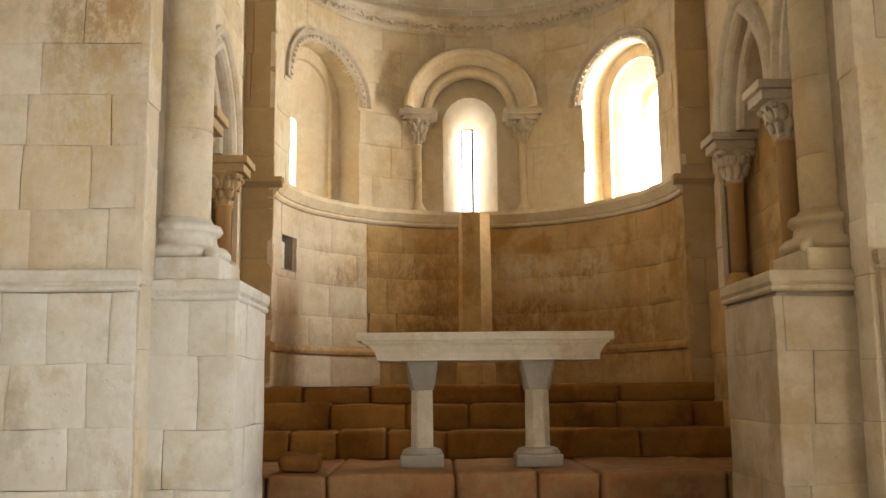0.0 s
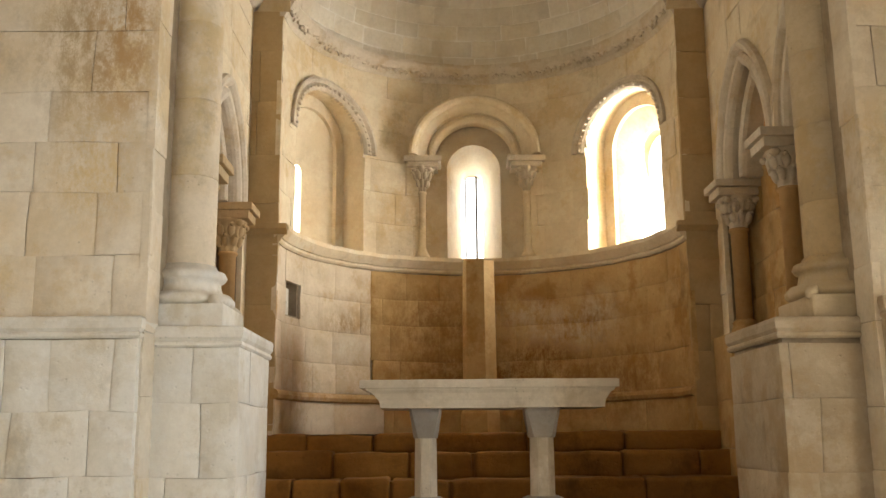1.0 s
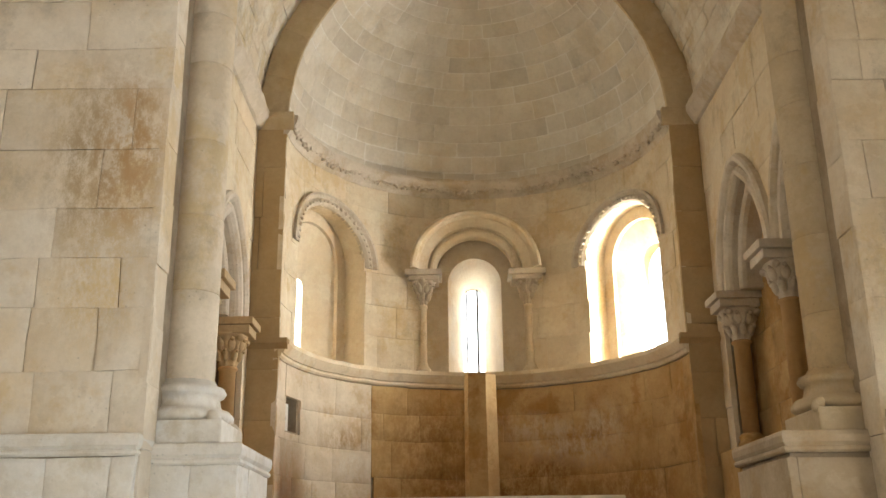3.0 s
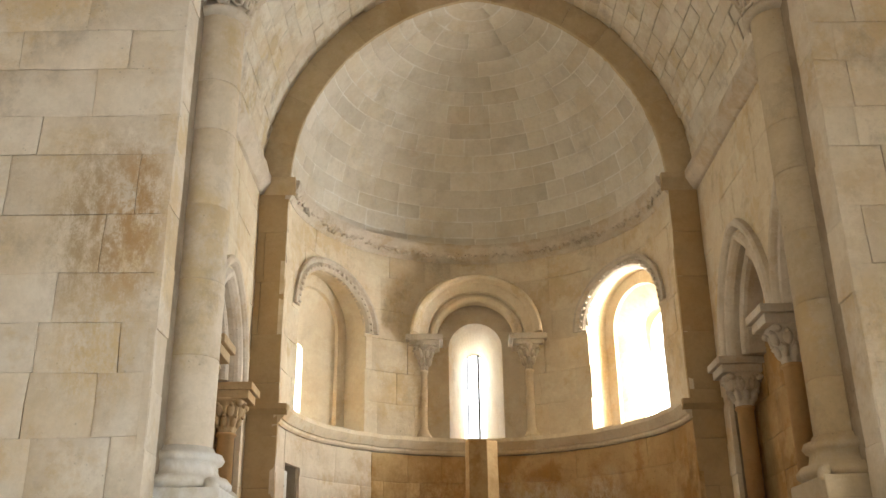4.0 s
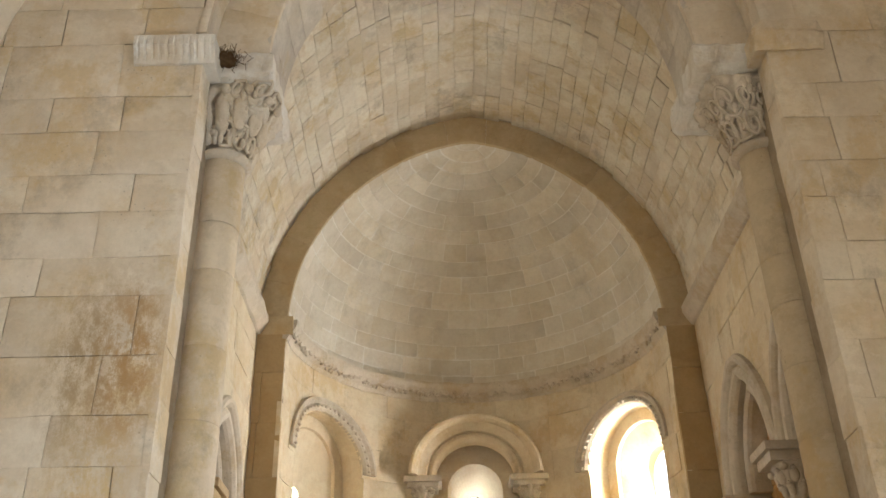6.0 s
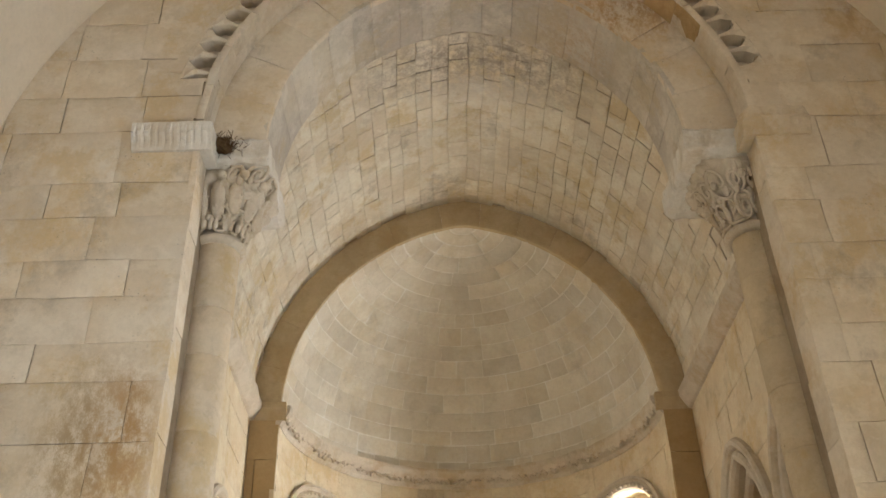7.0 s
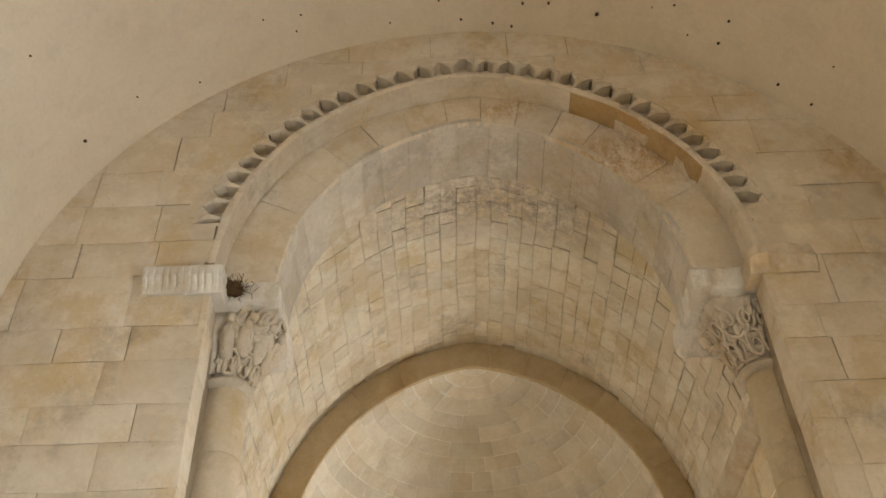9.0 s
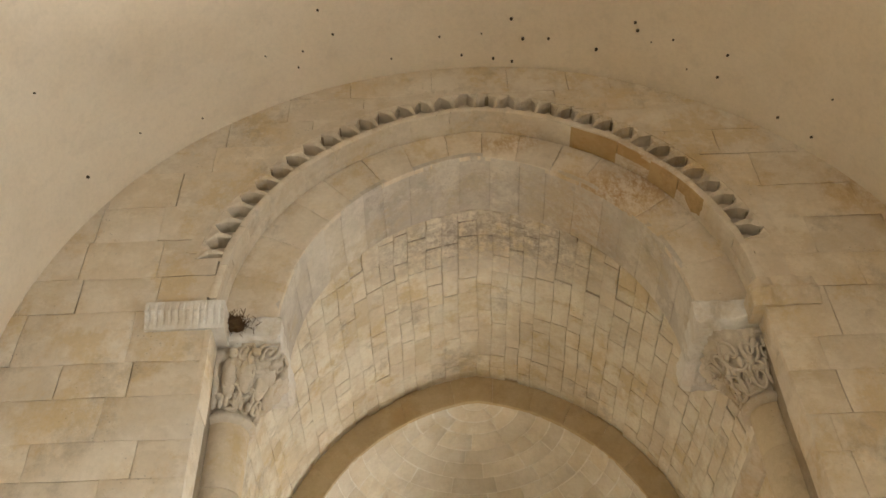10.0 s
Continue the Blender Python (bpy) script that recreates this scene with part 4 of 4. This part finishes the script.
# the cupboard in the apse wall
bm = bmesh.new()
at = radial(-74.7)
sweep(bm, [[at(s, d, z) for s, z in ((-0.26, 2.66), (0.26, 2.66), (0.26, 3.16), (-0.26, 3.16))] for d in (0.28, 0.5)])
keep_world(part("niche_back", bm, STONE_DADO), wall_apse)
bm = bmesh.new()
sweep(bm, [[at(s, d, z) for s, z in ((-0.19, 2.735), (0.06, 2.735), (0.06, 3.035), (-0.19, 3.035))] for d in (0.07, 0.11)])
keep_world(part("niche_slab", bm, STONE_PLINTH, label="pale broken slab closing part of the niche"), wall_apse)
bm = bmesh.new()
for z, w in ((2.885, 0.03), (2.965, 0.018), (2.81, 0.014)):
    sweep(bm, [[at(s, d, q) for s, q in ((-0.04 - w, z - 0.012), (-0.04 + w, z - 0.015), (-0.04 + w, z + 0.012), (-0.04 - w, z + 0.010))] for d in (0.064, 0.075)])
keep_world(part("slab_hole", bm, DARK_HOLE), wall_apse)

# ---------------- columns of the arch ----------------
def big_column(x, y, radius, label, base_z, shaft_stone, base_stone):
    col = thing("column", (x, y, base_z), label, "column", "columns of the arch")
    top = 5.85
    zs = [base_z + 0.42]
    rng = random.Random(int(x * 10))
    while zs[-1] < top - 0.3:
        zs.append(zs[-1] + rng.uniform(0.32, 0.62))
    zs[-1] = top
    for a, b in zip(zs, zs[1:]):
        bm = bmesh.new()
        r = radius + rng.uniform(-0.004, 0.004)
        lathe(bm, [(0, a + 0.0008), (r - 0.003, a + 0.0008), (r, a + 0.005), (r, b - 0.005), (r - 0.003, b - 0.0008), (0, b - 0.0008)], (x, y, 0), 40)
        keep_world(part("drum", bm, shaft_stone, smooth=True), col)
    bm = bmesh.new()
    box(bm, x - radius - 0.1, x + radius + 0.14, y - radius - 0.14, y + radius + 0.14, base_z, base_z + 0.15, 0.015)
    foot = keep_world(part("base_block", bm, base_stone), col)
    bm = bmesh.new()
    z = base_z + 0.15
    lathe(bm, [(0, z), (radius + 0.11, z), (radius + 0.14, z + 0.025), (radius + 0.14, z + 0.05), (radius + 0.11, z + 0.085), (radius + 0.065, z + 0.09), (radius + 0.05, z + 0.13), (radius + 0.045, z + 0.17), (radius + 0.07, z + 0.18), (radius + 0.085, z + 0.205), (radius + 0.07, z + 0.235), (radius + 0.03, z + 0.245), (radius + 0.01, z + 0.28), (0, z + 0.28)], (x, y, 0), 48)
    keep_world(part("base_rings", bm, base_stone, smooth=True), col)
    for sx, sy in ((-1, -1), (1, -1), (1, 1)):
        bm = bmesh.new()
        c = Vector((x + sx * (radius + 0.075), y + sy * (radius + 0.075), z + 0.02))
        bmesh.ops.create_icosphere(bm, subdivisions=2, radius=0.05, matrix=Matrix.Translation(c) @ Matrix.Rotation(atan2(sy, sx), 4, "Z") @ Matrix.Rotation(0.5, 4, "Y") @ Matrix.Diagonal((1.6, 0.75, 0.8, 1)))
        for v in bm.verts:
            v.co += 0.008 * Vector((noise.noise(v.co * 25), noise.noise(v.co * 25 + Vector((3, 0, 0))), noise.noise(v.co * 25 + Vector((0, 3, 0)))))
        keep_world(part("corner_leaf", bm, base_stone, smooth=True), foot)
    return col


def great_capital(x, y, radius, side, label, seed):
    """A carved capital that widens from the round neck to the abacus, with scrolls and leaves in high relief."""
    cap = thing("capital", (x, y, 5.88), label, "capital", "great capitals")
    bm = bmesh.new()
    lathe(bm, [(0, 5.815), (radius + 0.015, 5.815), (radius + 0.05, 5.84), (radius + 0.05, 5.875), (radius + 0.01, 5.90), (0, 5.90)], (x, y, 0), 40)
    keep_world(part("neck_ring", bm, STONE_CARVED, smooth=True), cap)
    bm = bmesh.new()
    x_in, x_out = side * 1.76, side * 2.24
    rings = []

    def skin(q, b, out=0.0):
        """A place on the bell: q from neck to abacus, b round it."""
        e = q ** 1.4
        cx, cy = cos(b), sin(b)
        k = 1 / max(abs(cx), abs(cy))
        rr = radius + 0.01 + out
        px = rr * cx * (1 - e) + (0.325 + out) * cx * (1 + (k - 1) * 0.8) * e
        py = rr * cy * (1 - e) + (0.325 + out) * cy * (1 + (k - 1) * 0.8) * e
        return Vector((x + px - side * 0.085 * e, y + py, 5.89 + 0.56 * q))

    for t in range(37):
        q = t / 36
        row = []
        for m in range(110):
            b = 2 * pi * m / 110
            p = skin(q, b)
            w = noise.noise(Vector((p.x * 8, p.y * 8, p.z * 7 + seed))) + 0.5 * noise.noise(Vector((p.x * 17 + seed, p.y * 17, p.z * 15)))
            ridge = 1 - abs(w) * 3.4
            amp = 0.042 * min(1, q * 5) * min(1, (1 - q) * 6 + 0.25)
            row.append(p + Vector((cos(b), sin(b), 0)) * amp * max(-0.9, ridge))
        rings.append(row)
    sweep(bm, rings)
    keep_world(part("bell", bm, STONE_CARVED, smooth=True), cap)
    # scrolls, stems and rounded forms in high relief
    rng = random.Random(seed)
    bm = bmesh.new()
    facing = -pi / 2
    if side < 0:
        for off, q_mid, tall, wide in ((-0.55, 0.52, 0.30, 0.055), (-0.05, 0.50, 0.33, 0.06), (0.45, 0.55, 0.29, 0.065), (0.95, 0.5, 0.27, 0.06), (1.45, 0.52, 0.3, 0.06)):
            b = facing + off
            m = Matrix.Translation(skin(q_mid, b, 0.02)) @ Matrix.Rotation(b, 4, "Z") @ Matrix.Rotation(0.25, 4, "Y")
            r = bmesh.ops.create_icosphere(bm, subdivisions=3, radius=1.0, matrix=m @ Matrix.Diagonal((0.045, wide, tall * 0.55, 1)))
            for v in r["verts"]:
                v.co += Vector((cos(b), sin(b), 0)) * 0.010 * sin(v.co.z * 120 + off * 9)
            bmesh.ops.create_icosphere(bm, subdivisions=2, radius=0.04, matrix=Matrix.Translation(skin(min(0.93, q_mid + tall), b, 0.045)))
            for foot in (-0.1, 0.1):
                bmesh.ops.create_icosphere(bm, subdivisions=2, radius=1.0, matrix=Matrix.Translation(skin(0.13, b + foot, 0.03)) @ Matrix.Diagonal((0.022, 0.022, 0.05, 1)))
    spans = [(facing + off, q0) for off in ((-0.75, -0.3, 0.15, 0.6, -1.2, -1.6) if side > 0 else (-0.85, 0.2, 0.7, 1.2)) for q0 in ((0.22, 0.62) if side > 0 else (0.16, 0.86))]
    for b0, q0 in spans:
        turns, size = rng.uniform(0.9, 1.6), rng.uniform(0.10, 0.17)
        way = rng.choice((-1, 1))
        st = []
        for k in range(22):
            f = k / 21
            a = way * turns * 2 * pi * f + rng.uniform(0, 0.02) + b0 * 3
            rad = size * (1 - 0.78 * f)
            centre = skin(min(0.97, max(0.03, q0 + rad * sin(a) * 1.7)), b0 + rad * cos(a) * 2.2, 0.03)
            ahead = skin(min(0.97, max(0.03, q0 + rad * sin(a + 0.1 * way) * 1.7)), b0 + rad * cos(a + 0.1 * way) * 2.2, 0.03)
            t = (ahead - centre).normalized() if (ahead - centre).length > 1e-5 else Vector((0, 0, 1))
            n = Vector((cos(b0), sin(b0), 0))
            u = t.cross(n).normalized()
            thick = 0.017 * (1 - 0.35 * f)
            st.append([centre + (u * cos(c) + n * sin(c)) * thick for c in [2 * pi * j / 7 for j in range(7)]])
        sweep(bm, st)
    for k in range(16):
        c = skin(rng.uniform(0.15, 0.85), facing + rng.uniform(-1.0, 1.0) - side * rng.choice((0, 0.5)), 0.025)
        bmesh.ops.create_icosphere(bm, subdivisions=2, radius=rng.uniform(0.02, 0.042), matrix=Matrix.Translation(c) @ Matrix.Diagonal((0.8, 0.8, rng.uniform(0.9, 1.9), 1)))
    tagged(keep_world(part("carving", bm, STONE_CARVED, smooth=True), cap), kind="stuff")
    bm = bmesh.new()
    a, b = sorted((side * 1.70, side * 2.16))
    z = 6.425
    out = [(-0.04, 0.0), (0.02, 0.012), (0.045, 0.03), (0.05, 0.05), (0.05, 0.20), (0.03, 0.235)]
    rings = []
    for o, h in out:
        rings.append([Vector((a - (o if side > 0 else 0), ORDER - 0.02 - o, z + h)), Vector((b + (o if side < 0 else 0), ORDER - 0.02 - o, z + h)),
                      Vector((b + (o if side < 0 else 0), BACK + 0.15, z + h)), Vector((a - (o if side > 0 else 0), BACK + 0.15, z + h))])
    sweep(bm, rings)
    bmesh.ops.subdivide_edges(bm, edges=[e for e in bm.edges if e.calc_length() > 0.2], cuts=14, use_grid_fill=True)
    for v in bm.verts:
        v.co += Vector((0.022 * noise.noise(v.co * 11), 0.022 * noise.noise(v.co * 11 + Vector((5, 0, 0))), 0.014 * noise.noise(v.co * 13)))
    keep_world(part("abacus", bm, STONE_WHITE), cap)
    return cap


big_column(-2.065, 6.2, 0.172, "engaged cream limestone column on the north pedestal", 2.18, STONE_SHAFT, STONE_PLINTH)
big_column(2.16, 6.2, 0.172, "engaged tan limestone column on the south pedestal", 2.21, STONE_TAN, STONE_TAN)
great_capital(-2.065, 6.2, 0.172, -1, "carved limestone capital with figures and leaves", 3)
great_capital(2.16, 6.2, 0.172, 1, "carved limestone capital with interlaced scrolls", 8)

for side, x0, x1, z0, z1 in ((-1, -2.66, -2.05, 6.38, 6.60), (1, 2.05, 2.60, 6.40, 6.63)):
    imp = thing("impost_block", ((x0 + x1) / 2, FRONT, z0), "pale carved impost block under the hood of the arch", "impost", "impost blocks")
    bm = bmesh.new()
    out = [(0.0, 0.0), (0.02, 0.0), (0.05, 0.07), (0.085, 0.12), (0.095, 0.13), (0.095, z1 - z0), (0.0, z1 - z0)]
    rings = []
    worn = 0.010 if side < 0 else 0.045
    for k in range(61):
        x = x0 + (x1 - x0) * k / 60
        end = min(x - x0, x1 - x)
        soft = 1.0 if side < 0 else min(1.0, sqrt(end / 0.07 + 0.02))
        flute = 0.014 * max(0.0, sin(x * 2 * pi / 0.055)) if side < 0 else 0.012 * noise.noise((x * 25, 0, 4))
        ring = []
        for o, h in out:
            cut = flute if 0.04 < h < 0.14 else 0.0
            rough = worn * noise.noise((x * 9, h * 16, 2)) * (o > 0.01)
            ring.append(Vector((x, FRONT - o * soft + cut + rough, z0 + h - (0.05 * (1 - soft) if h > 0.15 else 0) + 0.4 * rough)))
        rings.append(ring + [Vector((x, FRONT + 0.2, ring[-1].z)), Vector((x, FRONT + 0.2, z0))])
    sweep(bm, rings)
    keep_world(part("block", bm, STONE_WHITE if side < 0 else STONE_FRONT), imp)


# ---------------- blind arcade of the choir ----------------
def arcade_column(side, y, spring, shaft_r, label):
    x = side * (CHOIR_W + (0.10 if y > 8 else 0.03))
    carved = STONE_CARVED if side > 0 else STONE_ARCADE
    col = thing("arcade_column", (x, y, 2.42), label, "column", "arcade columns")
    bm = bmesh.new()
    lathe(bm, [(0, 2.40), (shaft_r + 0.05, 2.40), (shaft_r + 0.05, 2.47), (shaft_r + 0.03, 2.50), (shaft_r + 0.04, 2.53), (shaft_r + 0.01, 2.56), (0, 2.56)], (x, y, 0), 24)
    keep_world(part("base", bm, STONE_DADO, smooth=True), col)
    bm = bmesh.new()
    neck = spring - 0.15 - 0.33
    lathe(bm, [(0, 2.55), (shaft_r, 2.55), (shaft_r, neck), (shaft_r + 0.018, neck + 0.01), (shaft_r + 0.018, neck + 0.03), (shaft_r, neck + 0.04), (0, neck + 0.04)], (x, y, 0), 24)
    keep_world(part("shaft", bm, STONE_OCHRE, smooth=True), col)
    bm = bmesh.new()
    rings = []
    for t in range(13):
        q = t / 12
        row = []
        for m in range(48):
            b = 2 * pi * m / 48
            k = 1 / max(abs(cos(b)), abs(sin(b)))
            rr = shaft_r + 0.005 + 0.095 * q ** 1.5 * (1 + (k - 1) * 0.7) + 0.02 * sin(pi * q) * cos(8 * b) + 0.02 * q * noise.noise((cos(b) * 4 + y, sin(b) * 4, q * 7))
            row.append(Vector((x + rr * cos(b), y + rr * sin(b), neck + 0.03 + 0.31 * q)))
        rings.append(row)
    sweep(bm, rings)
    foliage(bm, Vector((x, y, 0)), shaft_r + 0.005, shaft_r + 0.085, neck + 0.04, neck + 0.33, int(y * 10))
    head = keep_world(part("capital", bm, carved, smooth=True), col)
    bm = bmesh.new()
    a, b = sorted((side * (CHOIR_W - (0.12 if y > 8 else 0.2)), side * (CHOIR_W + 0.26)))
    for z0, z1, o in ((spring - 0.15, spring - 0.07, 0.0), (spring - 0.07, spring, 0.035)):
        box(bm, a - o, b + o, y - 0.17 - o, y + 0.17 + o, z0, z1, 0.008)
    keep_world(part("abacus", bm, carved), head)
    return col


for side in (-1, 1):
    sp = ARC_SPRING[side]
    for y in (8.93, 7.38):
        arcade_column(side, y, sp, 0.077, "slender ochre limestone arcade column with leafy capital")
    for c, h in ARC_BAYS:
        arch = arcade_arch(side, c, h, sp)
        owner = thing("arcade_arch", (side * CHOIR_W, c, sp), "moulded pointed arch of the blind arcade", "arch", "arcade arches")
        for part_name, prof in (("outer_roll", ((0.07, -0.05), (0.07, 0.0), (0.085, 0.035), (0.11, 0.06), (0.145, 0.065), (0.17, 0.045), (0.175, 0.0), (0.17, -0.05))),
                                ("reveal_roll", ((-0.20, -0.28), (-0.20, -0.12), (-0.185, -0.085), (-0.155, -0.065), (-0.12, -0.07), (-0.095, -0.10), (-0.085, -0.14), (-0.06, -0.28))),
                                ("inner_roll", ((-0.07, -0.26), (-0.07, -0.03), (-0.055, 0.0), (-0.025, 0.03), (0.015, 0.035), (0.05, 0.015), (0.065, -0.02), (0.075, -0.26)))):
            bm = bmesh.new()
            st = []
            for k in range(49):
                ring = []
                for g, o in prof:
                    yy, zz, ny, nz = arch.at(-1 + 2 * k / 48, g)
                    ring.append(Vector((side * (CHOIR_W - o), c + yy, zz)))
                st.append(ring)
            sweep(bm, st)
            keep_world(part(part_name, bm, STONE_CARVED), owner)

# ---------------- altar ----------------
altar = thing("altar", (-0.04, 7.95, 0.905), "pale stone altar table on two short pillars", "altar")
bm = bmesh.new()
prof = [(0.16, 1.73), (0.165, 1.745), (0.15, 1.79), (0.10, 1.845), (0.05, 1.87), (0.045, 1.885), (0.0, 1.888), (0.0, 1.945), (0.012, 1.952)]
rings = []
for o, z in prof:
    rings.append([Vector((x, y, z)) for x, y in ((-1.055 + o, 7.60 + o * 0.22), (0.985 - o * 0.7, 7.60 + o * 0.22), (0.985 - o * 0.7, 8.40 - o * 0.6), (-1.055 + o, 8.40 - o * 0.6))])
sweep(bm, rings)
bmesh.ops.subdivide_edges(bm, edges=[e for e in bm.edges if e.calc_length() > 0.3], cuts=12, use_grid_fill=True)
for v in bm.verts:
    v.co += Vector((0, 0.004 * noise.noise(v.co * 7), 0.005 * noise.noise(v.co * 6 + Vector((3, 0, 0)))))
keep_world(part("slab", bm, STONE_ALTAR), altar)
for x, w in ((-0.54, 1.0), (0.388, 1.08)):
    y = 7.86
    bm = bmesh.new()
    rings = []
    for half, ch, z in ((0.128 * w, 0.018, 1.735), (0.128 * w, 0.02, 1.70), (0.098 * w, 0.035, 1.515), (0.095 * w, 0.036, 1.50), (0.092 * w, 0.036, 1.498)):
        rings.append([Vector((x + a * half + b, y + c * half + d, z)) for a, b, c, d in ((-1, 0, -1, ch), (-1, ch, -1, 0), (1, -ch, -1, 0), (1, 0, -1, ch), (1, 0, 1, -ch), (1, -ch, 1, 0), (-1, ch, 1, 0), (-1, 0, 1, -ch))])
    sweep(bm, rings)
    keep_world(part("pillar_head", bm, STONE_GREY), altar)
    bm = bmesh.new()
    lathe(bm, [(0, 1.04), (0.098 * w, 1.04), (0.096 * w, 1.07), (0.094 * w, 1.30), (0.092 * w, 1.50), (0, 1.50)], (x, y, 0), 8, pi / 8, 2 * pi + pi / 8)
    bmesh.ops.bevel(bm, geom=[e for e in bm.edges if abs(e.verts[0].co.z - e.verts[1].co.z) > 0.1], offset=0.01, segments=2, affect="EDGES")
    keep_world(part("pillar_shaft", bm, STONE_ALTAR), altar)
    bm = bmesh.new()
    box(bm, x - 0.172 * w, x + 0.172 * w, y - 0.172, y + 0.172, 0.895, 0.99, 0.015)
    lathe(bm, [(0, 0.985), (0.16 * w, 0.985), (0.165 * w, 1.0), (0.15 * w, 1.03), (0.115 * w, 1.045), (0, 1.045)], (x, y, 0), 24)
    keep_world(part("pillar_base", bm, STONE_GREY), altar)

# post behind the altar
post = thing("stone_post", (-0.01, 10.2, 1.55), "tall chamfered stone post standing behind the altar", "post")
bm = bmesh.new()
rings = []
for w, z in ((0.205, 1.545), (0.20, 1.75), (0.178, 1.80), (0.165, 3.34), (0.16, 3.36)):
    rings.append([Vector((-0.01 + px * w, 10.2 + py * w, z)) for px, py in ((-1, -0.55), (-0.8, -0.85), (0.32, -1), (1, -0.45), (1, 0.6), (0.6, 1), (-0.6, 1), (-1, 0.6))])
sweep(bm, rings)
keep_world(part("shaft", bm, STONE_DADO), post)
# loose stone on the altar step
stone = thing("loose_stone", (-1.45, 7.45, 0.905), "rough weathered block lying on the altar step", "stone")
bm = bmesh.new()
box(bm, -1.62, -1.30, 7.3, 7.6, 0.895, 1.04, 0.06)
bmesh.ops.subdivide_edges(bm, edges=bm.edges, cuts=2, use_grid_fill=True)
for v in bm.verts:
    v.co += 0.02 * Vector((noise.noise(v.co * 6), noise.noise(v.co * 6 + Vector((4, 0, 0))), 0.5 * noise.noise(v.co * 6 + Vector((0, 4, 0)))))
keep_world(part("block", bm, STONE_STEP, smooth=True), stone)

# old bird nest wedged behind the north impost block
nest = thing("bird_nest", (-2.02, 5.74, 6.45), "dark brown clump of twigs wedged beside the north capital", "nest")
bm = bmesh.new()
rng = random.Random(17)
for k in range(320):
    c = Vector((-2.01 + rng.gauss(0.0, 0.055), 5.74 + rng.gauss(0, 0.03), 6.56 + rng.gauss(0, 0.04)))
    d = Vector((rng.gauss(0.3, 1), rng.gauss(0, 1), rng.gauss(-0.3, 1))).normalized()
    m = Matrix.Translation(c) @ d.to_track_quat("Z", "Y").to_matrix().to_4x4()
    bmesh.ops.create_cone(bm, cap_ends=True, segments=4, radius1=0.0028, radius2=0.0015, depth=rng.uniform(0.04, 0.09), matrix=m)
clump = bmesh.ops.create_icosphere(bm, subdivisions=3, radius=1.0, matrix=Matrix.Translation((-2.03, 5.75, 6.565)) @ Matrix.Rotation(0.6, 4, "Y") @ Matrix.Diagonal((0.10, 0.06, 0.065, 1)))
for v in clump["verts"]:
    v.co += 0.03 * Vector((noise.noise(v.co * 22), noise.noise(v.co * 22 + Vector((4, 0, 0))), noise.noise(v.co * 22 + Vector((0, 4, 0)))))
tagged(keep_world(part("twigs", bm, TWIG), nest), kind="stuff")
